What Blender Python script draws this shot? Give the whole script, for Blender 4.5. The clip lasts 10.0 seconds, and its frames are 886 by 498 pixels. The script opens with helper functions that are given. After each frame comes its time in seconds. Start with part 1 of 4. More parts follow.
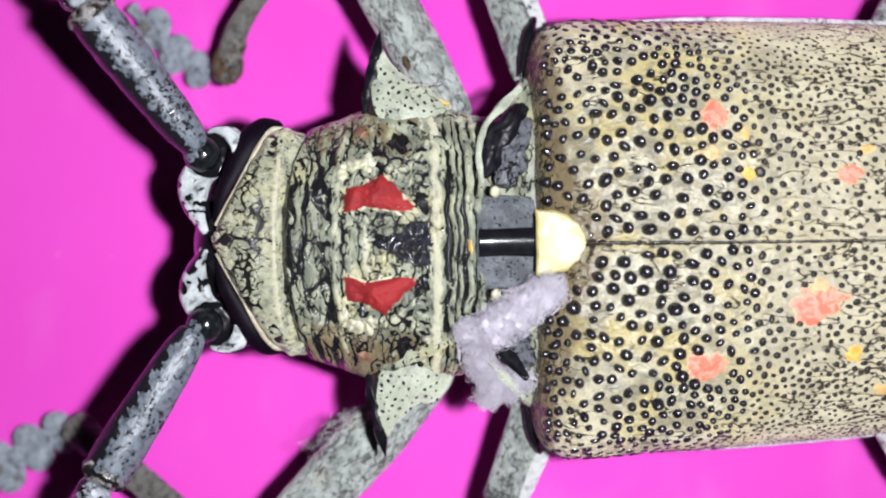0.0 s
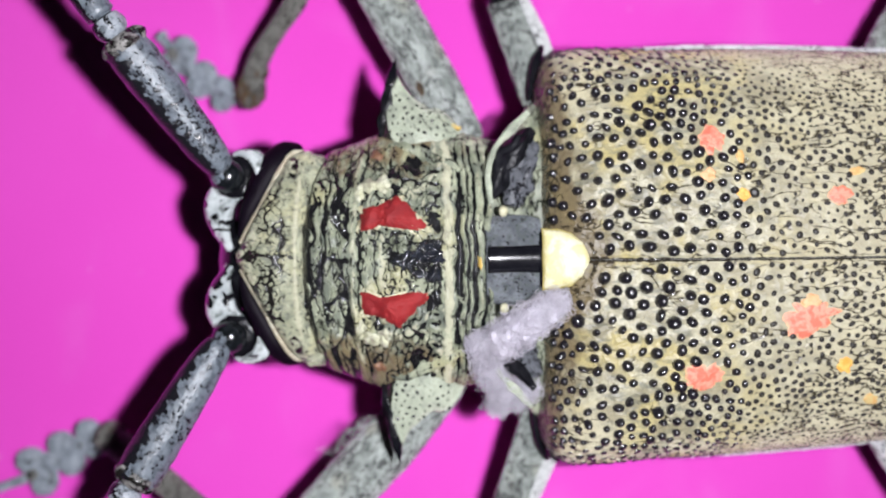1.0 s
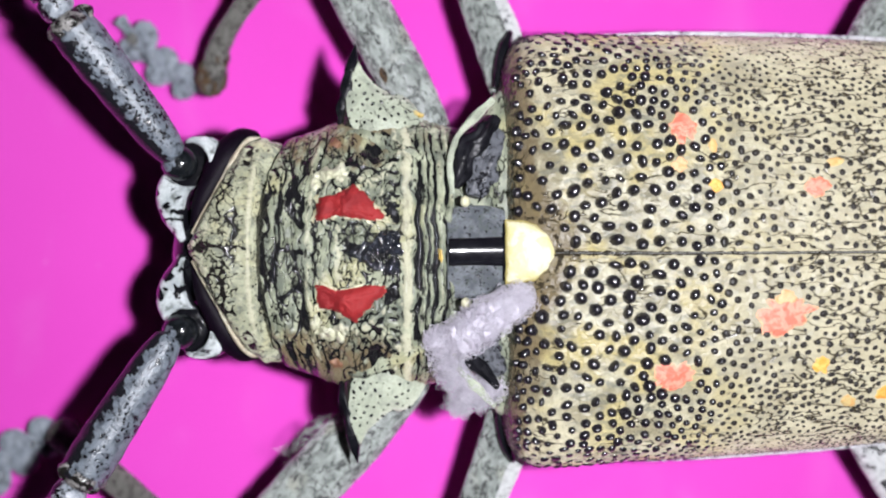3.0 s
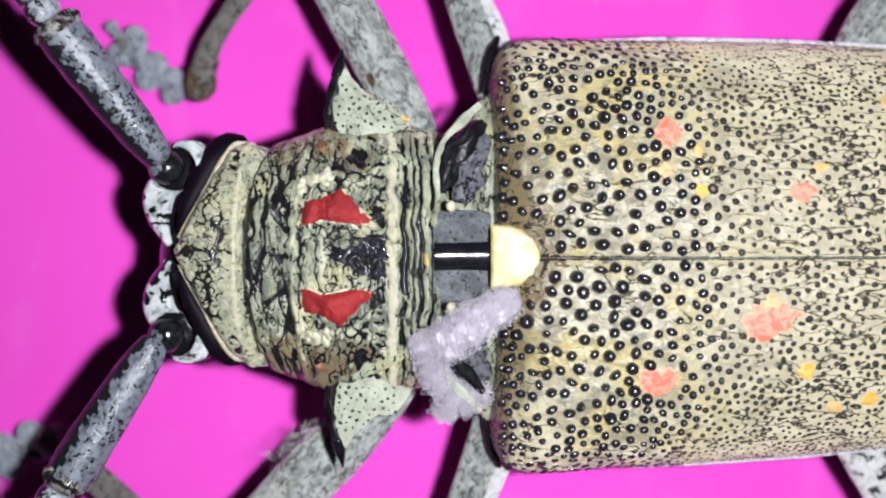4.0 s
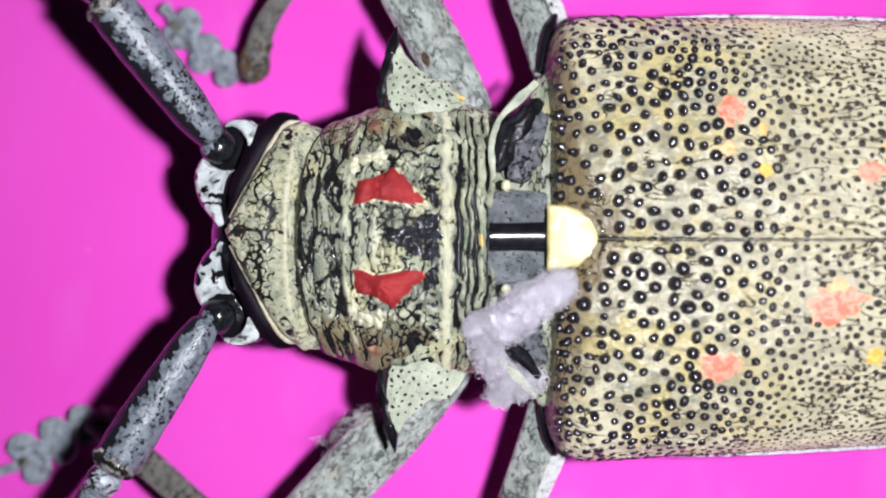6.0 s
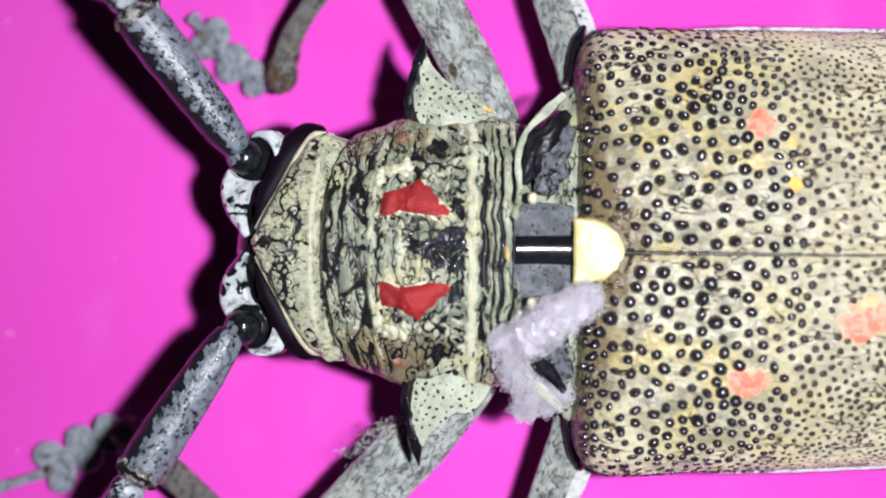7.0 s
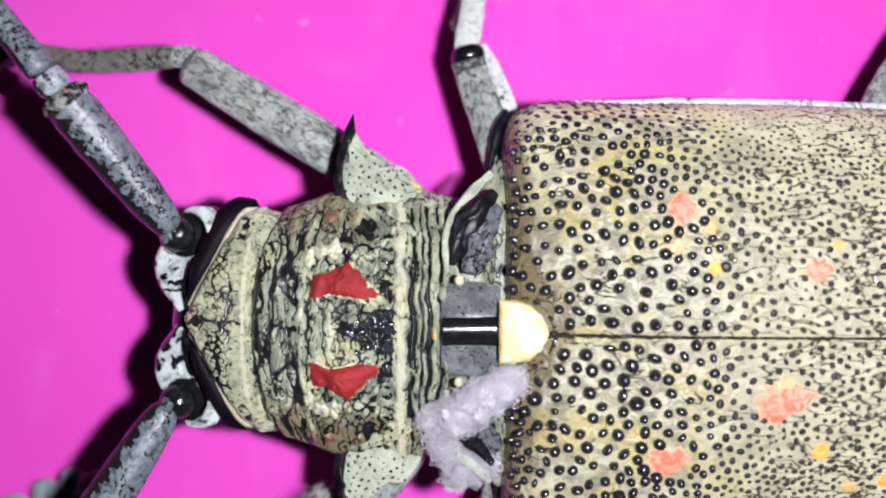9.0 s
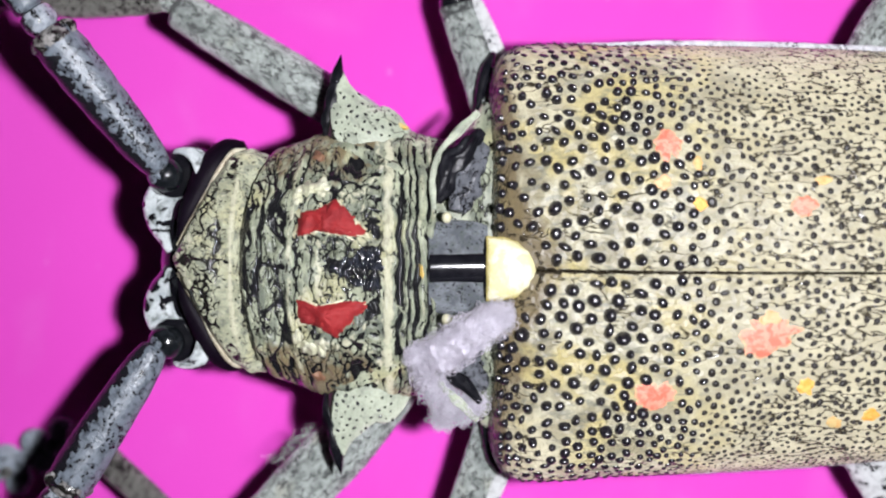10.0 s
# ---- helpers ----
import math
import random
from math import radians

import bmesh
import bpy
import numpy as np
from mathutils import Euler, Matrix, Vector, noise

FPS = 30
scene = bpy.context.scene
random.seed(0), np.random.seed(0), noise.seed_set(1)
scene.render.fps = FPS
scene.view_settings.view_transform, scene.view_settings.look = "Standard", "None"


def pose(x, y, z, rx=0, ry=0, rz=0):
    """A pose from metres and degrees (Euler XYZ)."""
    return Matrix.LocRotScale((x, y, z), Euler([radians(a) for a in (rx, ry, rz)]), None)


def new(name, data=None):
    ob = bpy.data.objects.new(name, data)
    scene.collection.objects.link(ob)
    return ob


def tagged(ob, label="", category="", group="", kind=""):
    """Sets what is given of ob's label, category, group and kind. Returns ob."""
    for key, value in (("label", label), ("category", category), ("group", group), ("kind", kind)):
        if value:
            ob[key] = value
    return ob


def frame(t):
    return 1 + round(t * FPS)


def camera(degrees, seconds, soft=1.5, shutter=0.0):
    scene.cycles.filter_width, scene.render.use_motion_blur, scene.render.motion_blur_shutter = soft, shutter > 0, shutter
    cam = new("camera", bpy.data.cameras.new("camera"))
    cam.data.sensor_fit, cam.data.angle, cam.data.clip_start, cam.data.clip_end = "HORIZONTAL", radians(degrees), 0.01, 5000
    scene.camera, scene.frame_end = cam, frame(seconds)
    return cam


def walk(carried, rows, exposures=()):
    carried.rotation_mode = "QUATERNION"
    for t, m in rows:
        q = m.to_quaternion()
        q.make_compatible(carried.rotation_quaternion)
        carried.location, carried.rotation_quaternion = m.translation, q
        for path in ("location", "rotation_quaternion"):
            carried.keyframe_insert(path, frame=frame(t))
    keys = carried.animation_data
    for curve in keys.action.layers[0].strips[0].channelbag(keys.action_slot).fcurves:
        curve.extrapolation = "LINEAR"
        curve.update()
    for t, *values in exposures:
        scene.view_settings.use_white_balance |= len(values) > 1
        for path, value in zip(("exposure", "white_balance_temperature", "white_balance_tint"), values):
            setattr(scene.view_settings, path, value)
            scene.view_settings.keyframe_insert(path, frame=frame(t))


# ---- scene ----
cam = camera(38.0, 10.0, soft=2.1)
cam.data.dof.use_dof, cam.data.dof.focus_distance, cam.data.dof.aperture_fstop = True, 0.0575, 32.0
PATH = (
    (0, pose(-0.00371, 0.00022, 0.07007, -0.44, -1.81, -0.73)),
    (0.5, pose(-0.00381, 0.00054, 0.07174, 0.12, -1.18, -0.68)),
    (1, pose(-0.00342, 0.00050, 0.07337, 0.05, -0.93, -0.74)),
    (1.5, pose(-0.00319, 0.00120, 0.07348, 0.56, -1.13, -0.56)),
    (2, pose(-0.00302, -0.00013, 0.07288, -0.07, -1.10, -0.56)),
    (2.2, pose(-0.00216, 0.00089, 0.07230, -0.07, -1.10, -0.54)),
    (3.3, pose(-0.00110, -0.00046, 0.07077, 0.47, -0.54, -0.27)),
    (3.5, pose(-0.00087, -0.00026, 0.07077, 0.47, -0.54, -0.27)),
    (4, pose(-0.00050, -0.00040, 0.07087, 0.76, -0.50, -0.15)),
    (4.5, pose(-0.00012, -0.00043, 0.07100, 0.82, -0.50, -0.00)),
    (5, pose(-0.00015, -0.00208, 0.07086, 0.52, -0.38, -0.08)),
    (5.2, pose(-0.00132, -0.00137, 0.07118, 0.70, 0.11, -0.00)),
    (6.3, pose(-0.00023, -0.00162, 0.06929, 1.01, 2.88, 0.31)),
    (6.5, pose(-0.00087, -0.00194, 0.06953, 0.99, 3.37, 0.47)),
    (7, pose(-0.00026, -0.00126, 0.06933, 1.37, 3.33, 0.63)),
    (7.5, pose(0.00096, 0.00025, 0.06925, 2.40, 2.25, 0.87)),
    (8, pose(0.00166, 0.00086, 0.06837, -0.48, 2.46, 0.20)),
    (8.5, pose(0.00118, 0.00493, 0.06931, -2.24, 2.27, -0.01)),
    (9, pose(0.00184, 0.00530, 0.07024, -1.71, 2.26, 0.17)),
    (9.5, pose(0.00145, 0.00249, 0.07130, -1.21, 2.15, 0.13)),
    (10, pose(0.00214, 0.00252, 0.07053, -1.68, 1.98, 0.12)),
)
walk(cam, PATH)

# ---- light: a dim room; the one bright light is a small white torch carried beside the lens (built below) ----
world = bpy.data.worlds.new("dim_room")
scene.world = world
world.use_nodes = True
world.node_tree.nodes["Background"].inputs["Color"].default_value = (0.85, 0.9, 1.0, 1)
world.node_tree.nodes["Background"].inputs["Strength"].default_value = 0.0035
MM = 0.001


# ---- materials ----
def node(nt, kind, **values):
    n = nt.nodes.new(kind)
    for key, value in values.items():
        n.inputs[key.replace("_", " ")].default_value = value
    return n


def link(nt, a, out, b, into):
    nt.links.new(a.outputs[out], b.inputs[into])


def maths(nt, op, a, b=None, clamp=False):
    n = nt.nodes.new("ShaderNodeMath")
    n.operation, n.use_clamp = op, clamp
    for i, v in enumerate((a, b)):
        if v is None:
            continue
        if isinstance(v, (int, float)):
            n.inputs[i].default_value = v
        else:
            nt.links.new(v, n.inputs[i])
    return n.outputs[0]


def ramp(nt, value, lo, hi, clamp_lo=0.0, clamp_hi=1.0):
    n = nt.nodes.new("ShaderNodeMapRange")
    n.interpolation_type = "SMOOTHSTEP"
    nt.links.new(value, n.inputs[0])
    for i, v in enumerate((lo, hi, clamp_lo, clamp_hi)):
        n.inputs[i + 1].default_value = v
    return n.outputs[0]


def mix(nt, fac, a, b):
    n = nt.nodes.new("ShaderNodeMix")
    n.data_type = "RGBA"
    if isinstance(fac, (int, float)):
        n.inputs[0].default_value = fac
    else:
        nt.links.new(fac, n.inputs[0])
    for i, v in ((6, a), (7, b)):
        if isinstance(v, tuple):
            n.inputs[i].default_value = (*v, 1)
        else:
            nt.links.new(v, n.inputs[i])
    return n.outputs[2]


def grain(nt, per_mm, stretch=(1, 1, 1), detail=2.0, warp=0.0, seed=0.0):
    """Noise of so many features a millimetre, in the object's own space."""
    c = nt.nodes.new("ShaderNodeTexCoord")
    m = nt.nodes.new("ShaderNodeMapping")
    link(nt, c, "Object", m, "Vector")
    m.inputs["Scale"].default_value = tuple(1000 * per_mm * s for s in stretch)
    m.inputs["Location"].default_value = (seed, seed * 0.7, seed * 0.3)
    n = node(nt, "ShaderNodeTexNoise", Scale=1.0, Detail=detail, Distortion=warp)
    link(nt, m, 0, n, "Vector")
    return n.outputs[0]


def material(name):
    m = bpy.data.materials.new(name)
    m.use_nodes = True
    return m, m.node_tree, m.node_tree.nodes["Principled BSDF"]


def finish(nt, bsdf, colour, rough, height=None, depth=0.05, spec=0.5, felt=0.0):
    for value, socket in ((colour, "Base Color"), (rough, "Roughness")):
        if isinstance(value, tuple):
            bsdf.inputs[socket].default_value = (*value, 1)
        elif isinstance(value, (int, float)):
            bsdf.inputs[socket].default_value = value
        else:
            nt.links.new(value, bsdf.inputs[socket])
    bsdf.inputs["Specular IOR Level"].default_value = spec
    bsdf.inputs["Diffuse Roughness"].default_value = felt
    if height is not None:
        b = node(nt, "ShaderNodeBump", Strength=0.9, Distance=depth * MM)
        nt.links.new(height, b.inputs["Height"])
        link(nt, b, 0, bsdf, "Normal")


def wrinkled(name, pale, pale_b, warm, dark, per_mm, stretch=(1, 1, 1), width=0.05, amount=0.5, specks=0.0, seed=0.0,
             rough=0.55, depth=0.06, warm_at=0.6, speck_rate=2.6, smoke=0.0, smoke_rate=1.7, cream=(0.52, 0.50, 0.37), cream_share=0.6, swell=0.0):
    """Cuticle with a pale felt of scales, broken by wandering dark wrinkles; 'dark' on the mesh adds bare grooves and,
    in places, painted shade.
    """
    m, nt, bsdf = material(name)
    field = grain(nt, per_mm, stretch, 2.0, 0.35, seed)
    line = ramp(nt, maths(nt, "ABSOLUTE", maths(nt, "SUBTRACT", field, 0.5)), width * 1.35, 0.0)
    gate = ramp(nt, grain(nt, per_mm * 0.45, (1, 1, 1), 2.0, 0.3, seed + 5), 0.62 - amount * 0.35, 0.72 - amount * 0.35)
    w = nt.nodes.new("ShaderNodeAttribute")
    w.attribute_name = "wear"
    gate = maths(nt, "MAXIMUM", gate, ramp(nt, maths(nt, "ADD", grain(nt, per_mm * 0.8, stretch, 2.0, 0.3, seed + 6), maths(nt, "MULTIPLY", w.outputs["Fac"], 0.55)), 0.85, 0.95))
    mask = maths(nt, "MULTIPLY", line, gate)
    if specks:
        dots = ramp(nt, grain(nt, per_mm * speck_rate, stretch, 1.0, 0.4, seed + 9), 0.36 + specks * 0.2, 0.30 + specks * 0.2)
        mask = maths(nt, "MAXIMUM", mask, dots)
    a = nt.nodes.new("ShaderNodeAttribute")
    a.attribute_name = "dark"
    edge = grain(nt, per_mm * 2.2, (1, 1, 1), 3.0, 0.5, seed + 2)
    groove = ramp(nt, maths(nt, "ADD", a.outputs["Fac"], maths(nt, "MULTIPLY", maths(nt, "SUBTRACT", edge, 0.5), 0.9)), 0.42, 0.58)
    plain = ramp(nt, maths(nt, "ADD", a.outputs["Fac"], maths(nt, "MULTIPLY", maths(nt, "SUBTRACT", edge, 0.5), 1.1)), -0.2, -0.6)
    mask = maths(nt, "MULTIPLY", mask, maths(nt, "SUBTRACT", 1.0, maths(nt, "MULTIPLY", plain, 0.75)))
    mask = maths(nt, "MAXIMUM", mask, groove)
    tone = ramp(nt, grain(nt, per_mm * 0.7, (1, 1, 1), 3.0, 0.2, seed + 3), 0.35, 0.65)
    heat = ramp(nt, grain(nt, per_mm * 0.33, (1, 1, 1), 1.5, 0.2, seed + 7), warm_at - 0.06, warm_at + 0.08)
    fine = grain(nt, 9.0, (1, 1, 1), 3.0, 0.0, seed + 4)
    c = mix(nt, tone, pale, pale_b)
    c = mix(nt, maths(nt, "MULTIPLY", heat, maths(nt, "SUBTRACT", 1.0, maths(nt, "MULTIPLY", w.outputs["Fac"], 0.85))), c, warm)
    c = mix(nt, ramp(nt, fine, 0.3, 0.75, 0.0, 0.35), c, tuple(v * 0.55 for v in pale_b))
    if smoke:
        c = mix(nt, ramp(nt, grain(nt, per_mm * smoke_rate, stretch, 3.0, 0.5, seed + 13), 0.48, 0.66, 0.0, smoke), c, (0.085, 0.10, 0.09))
    c = mix(nt, maths(nt, "MULTIPLY", w.outputs["Fac"], 0.55), c, (pale[0] * 1.1, pale[1] * 1.07, pale[2] * 1.07))
    t = nt.nodes.new("ShaderNodeAttribute")
    t.attribute_name = "tan"
    c = mix(nt, ramp(nt, maths(nt, "ADD", t.outputs["Fac"], maths(nt, "MULTIPLY", maths(nt, "SUBTRACT", edge, 0.5), 0.8)), 0.1, 0.75, 0.0, 0.92), c, (0.13, 0.10, 0.055))
    c = mix(nt, maths(nt, "MULTIPLY", plain, cream_share), c, cream)
    c = mix(nt, mask, c, dark)
    r = maths(nt, "SUBTRACT", rough, maths(nt, "MULTIPLY", mask, rough - 0.2))
    h = maths(nt, "ADD", maths(nt, "MULTIPLY", maths(nt, "SUBTRACT", 1.0, mask), 0.8), maths(nt, "MULTIPLY", fine, 0.35))
    if swell:
        h = maths(nt, "ADD", h, maths(nt, "MULTIPLY", grain(nt, 1.9, (1, 1, 1), 2.0, 0.3, seed + 17), swell))
    finish(nt, bsdf, c, r, h, depth, 0.4, 1.0)
    return m


def chitin(name, colour, rough=0.18, bumps=0.02, per_mm=4.0, tint=None, spec=0.5):
    m, nt, bsdf = material(name)
    n = grain(nt, per_mm, (1, 1, 1), 3.0)
    c = mix(nt, ramp(nt, n, 0.35, 0.7), colour, tint or tuple(min(1, v * 1.7 + 0.004) for v in colour))
    finish(nt, bsdf, c, maths(nt, "ADD", rough, maths(nt, "MULTIPLY", n, 0.12)), n, bumps, spec)
    return m


def furry(name, pale, mid, dark, specks=0.5, seed=0.0, stretch=(1, 1, 1), rough=0.5, felt=0.8, spec=0.5):
    """Short silvery felt over black cuticle, worn through in specks; 'dark' on the mesh adds bare places and painted
    shade.
    """
    m, nt, bsdf = material(name)
    a = grain(nt, 3.2, stretch, 3.0, 0.6, seed)
    b = grain(nt, 8.0, stretch, 2.0, 0.3, seed + 3)
    big = grain(nt, 0.5, (1, 1, 1), 2.0, 0.2, seed + 6)
    c = mix(nt, ramp(nt, a, 0.3, 0.62), mid, pale)
    wear = maths(nt, "ADD", maths(nt, "MULTIPLY", a, 0.45), maths(nt, "MULTIPLY", b, 0.55))
    wear = maths(nt, "ADD", wear, maths(nt, "MULTIPLY", maths(nt, "SUBTRACT", big, 0.5), 0.35))
    bare = ramp(nt, wear, 0.36 + specks * 0.16, 0.30 + specks * 0.16, 0.0, 1.0)
    at = nt.nodes.new("ShaderNodeAttribute")
    at.attribute_name = "dark"
    worn = ramp(nt, maths(nt, "ADD", at.outputs["Fac"], maths(nt, "MULTIPLY", maths(nt, "SUBTRACT", b, 0.5), 1.4)), 0.4, 0.6)
    bare = maths(nt, "MAXIMUM", bare, worn)
    c = mix(nt, bare, c, dark)
    finish(nt, bsdf, c, maths(nt, "SUBTRACT", rough, maths(nt, "MULTIPLY", bare, rough - 0.25)), maths(nt, "SUBTRACT", b, bare), 0.05, spec, felt)
    return m


def plastic():
    m, nt, bsdf = material("magenta_plastic")
    n = grain(nt, 0.03, (1, 1, 1), 3.0, 0.2)
    f = grain(nt, 0.9, (1, 1, 1), 3.0)
    c = mix(nt, ramp(nt, n, 0.3, 0.7), (0.735, 0.068, 0.525), (0.775, 0.082, 0.565))
    # pale smudges that put soft reflections into the plastic's colour
    glint_smear = ramp(nt, grain(nt, 0.16, (1, 0.6, 1), 3.0, 0.4, 7.0), 0.52, 0.78, 0.0, 0.16)
    c = mix(nt, glint_smear, c, (0.92, 0.36, 0.86))
    dust = ramp(nt, grain(nt, 0.75, (1, 1, 1), 1.0, 0.0, 4.0), 0.755, 0.80)
    c = mix(nt, maths(nt, "MULTIPLY", dust, 0.22), c, (0.9, 0.5, 0.85))
    relief = maths(nt, "ADD", n, maths(nt, "MULTIPLY", grain(nt, 0.22, (1, 1, 1), 1.0, 0.0, 2.0), 0.4))
    finish(nt, bsdf, c, maths(nt, "ADD", 0.07, maths(nt, "MULTIPLY", f, 0.08)), relief, 0.25, 0.4)
    return m


def blotched(name, main, rim, other, per_mm=1.6, rough=0.55):
    m, nt, bsdf = material(name)
    a = grain(nt, per_mm, (1, 1, 1), 3.0, 0.6)
    b = grain(nt, 7.0, (1, 1, 1), 2.0, 0.2, 3.0)
    c = mix(nt, ramp(nt, a, 0.42, 0.6), main, other)
    at = nt.nodes.new("ShaderNodeAttribute")
    at.attribute_name = "dark"
    c = mix(nt, ramp(nt, maths(nt, "ADD", at.outputs["Fac"], maths(nt, "MULTIPLY", maths(nt, "SUBTRACT", b, 0.5), 0.8)), 0.45, 0.75), c, rim)
    c = mix(nt, ramp(nt, b, 0.5, 0.8, 0.0, 0.4), c, tuple(v * 0.5 for v in main))
    finish(nt, bsdf, c, rough, b, 0.05)
    return m


M_FLOOR = plastic()
M_ELYTRA = wrinkled("elytron_felt", (0.45, 0.425, 0.305), (0.235, 0.212, 0.135), (0.42, 0.36, 0.165), (0.028, 0.022, 0.014), 1.5, (0.5, 1.2, 1.0),
                    0.030, 0.36, 0.0, 1.0, 0.42, 0.05, 0.54, 2.6, 0.5, swell=4.5)
M_PRONOTUM = wrinkled("pronotum_felt", (0.36, 0.385, 0.28), (0.16, 0.178, 0.125), (0.37, 0.36, 0.21), (0.008, 0.008, 0.009), 1.2, (1.4, 0.7, 1.0),
                      0.03, 0.45, 0.14, 2.0, 0.36, 0.10, 0.64, 3.4, 0.6, 0.9)
M_HEAD = wrinkled("head_felt", (0.42, 0.43, 0.31), (0.26, 0.27, 0.185), (0.42, 0.41, 0.26), (0.012, 0.011, 0.010), 1.7, (0.8, 1.25, 1),
                  0.025, 0.4, 0.05, 3.0, 0.45, 0.08, 0.58, 3.2, 0.6)
M_SPINE = wrinkled("spine_felt", (0.44, 0.475, 0.375), (0.31, 0.34, 0.265), (0.43, 0.42, 0.27), (0.015, 0.015, 0.012), 1.1, (1, 1, 1),
                   0.02, 0.25, 0.0, 4.0, 0.5, 0.06, 0.66, 3.2, 0.3)
M_PLATE = wrinkled("white_plate", (0.52, 0.555, 0.56), (0.33, 0.365, 0.375), (0.58, 0.57, 0.49), (0.006, 0.006, 0.008), 1.3, (1, 1, 1),
                   0.03, 0.25, 0.0, 5.0, 0.33, 0.05, 0.7, 2.0, 0.85)
M_LEG = wrinkled("leg_felt", (0.39, 0.425, 0.40), (0.23, 0.255, 0.24), (0.35, 0.36, 0.31), (0.075, 0.08, 0.078), 2.0, (0.6, 1.15, 1.15),
                 0.04, 0.62, 0.07, 6.0, 0.42, 0.07, 0.66, 2.6, 0.65)
M_MID_LEG = wrinkled("middle_leg_felt", (0.37, 0.40, 0.375), (0.23, 0.255, 0.24), (0.35, 0.36, 0.31), (0.06, 0.063, 0.062), 2.0, (1.15, 0.6, 1.15),
                     0.04, 0.62, 0.07, 8.0, 0.42, 0.07, 0.66, 2.6, 0.65)
M_BLACK = chitin("black_chitin", (0.004, 0.004, 0.006), 0.14, 0.006, 4.0, (0.009, 0.009, 0.012))
M_TUBERCLE = chitin("tubercle_chitin", (0.006, 0.005, 0.008), 0.22, 0.004, 6.0, None, 1.0)
M_BOSS = chitin("boss_chitin", (0.007, 0.008, 0.011), 0.16, 0.02, 2.5, (0.02, 0.023, 0.032), 1.0)
M_GRANULE = chitin("granule_chitin", (0.009, 0.007, 0.006), 0.4, 0.01, 6.0)
M_EYE = chitin("eye_facets", (0.0025, 0.001, 0.0035), 0.5, 0.02, 9.0, (0.006, 0.0025, 0.008), 0.1)
M_BALL = chitin("joint_chitin", (0.004, 0.005, 0.006), 0.10, 0.03, 5.0, (0.012, 0.014, 0.017), 0.8)
M_ROOT = chitin("wing_root_chitin", (0.004, 0.004, 0.006), 0.35, 0.15, 1.6, None, 0.3)
M_SCAPE = furry("scape_felt", (0.14, 0.165, 0.195), (0.045, 0.055, 0.069), (0.009, 0.009, 0.012), 0.54, 0.0, (1, 1, 1), 0.40, 0.2, 0.8)
M_JOINT = furry("antenna_joint_felt", (0.33, 0.36, 0.40), (0.12, 0.14, 0.16), (0.008, 0.008, 0.010), 0.45, 5.0, (1, 1, 1), 0.32, 0.2, 0.8)
M_COLLAR = furry("scape_collar_felt", (0.26, 0.25, 0.24), (0.07, 0.065, 0.06), (0.010, 0.009, 0.008), 0.5, 7.0, (1, 1, 1), 0.4, 0.2, 0.6)
M_TIBIA = furry("tibia_felt", (0.15, 0.148, 0.135), (0.055, 0.052, 0.046), (0.014, 0.013, 0.012), 0.5, 9.0, (1, 1, 1), 0.5)
M_BROWN = furry("brown_brush", (0.085, 0.052, 0.025), (0.042, 0.027, 0.014), (0.012, 0.008, 0.006), 0.5, 12.0, (1, 1, 1), 0.6)
M_TARSUS = furry("tarsus_felt", (0.28, 0.315, 0.36), (0.14, 0.16, 0.19), (0.03, 0.035, 0.04), 0.35, 15.0, (1, 1, 1), 0.5)
M_PALE_LEG = furry("pale_leg_felt", (0.54, 0.55, 0.55), (0.38, 0.385, 0.39), (0.02, 0.02, 0.022), 0.30, 19.0, (1, 1, 1), 0.5)
M_RED = blotched("red_patch", (0.25, 0.008, 0.010), (0.30, 0.02, 0.018), (0.20, 0.006, 0.009), 1.2, 0.75)
M_ORANGE = blotched("orange_patch", (0.72, 0.26, 0.18), (0.68, 0.42, 0.22), (0.60, 0.13, 0.08), 2.6)
M_PEACH = blotched("peach_patch", (0.72, 0.38, 0.20), (0.62, 0.45, 0.22), (0.70, 0.30, 0.12))
M_YELLOW = blotched("yellow_patch", (0.56, 0.42, 0.18), (0.46, 0.40, 0.23), (0.60, 0.34, 0.12), 2.4)
M_GOLD = blotched("gold_patch", (0.70, 0.42, 0.10), (0.58, 0.46, 0.20), (0.72, 0.32, 0.05), 2.4)
M_AMBER = blotched("amber_scales", (0.55, 0.45, 0.20), (0.48, 0.42, 0.24), (0.60, 0.40, 0.10), 2.4)
M_BROW = blotched("brow_ridge", (0.40, 0.35, 0.25), (0.32, 0.27, 0.18), (0.50, 0.47, 0.36), 2.6)
M_RUST = blotched("rust_patch", (0.22, 0.115, 0.065), (0.17, 0.14, 0.09), (0.17, 0.08, 0.045), 2.6)
M_CREAM = blotched("cream_plate", (0.58, 0.53, 0.27), (0.46, 0.38, 0.12), (0.66, 0.63, 0.44), 1.3, 0.6)
M_CREST = blotched("cream_crest", (0.50, 0.48, 0.32), (0.34, 0.31, 0.18), (0.58, 0.56, 0.40), 1.5, 0.5)
M_CALLUS = blotched("cream_callus", (0.46, 0.46, 0.32), (0.03, 0.03, 0.022), (0.52, 0.52, 0.40), 1.5, 0.5)
M_SLATE = wrinkled("slate_plate", (0.16, 0.172, 0.19), (0.09, 0.098, 0.11), (0.19, 0.19, 0.17), (0.012, 0.012, 0.014), 2.2, (1, 1, 1),
                   0.03, 0.2, 0.04, 7.0, 0.22, 0.03, 0.7, 3.0, 0.6)
M_MARGIN = furry("margin_felt", (0.58, 0.58, 0.60), (0.36, 0.36, 0.38), (0.03, 0.03, 0.035), 0.4, 22.0, (1, 1, 1), 0.4)
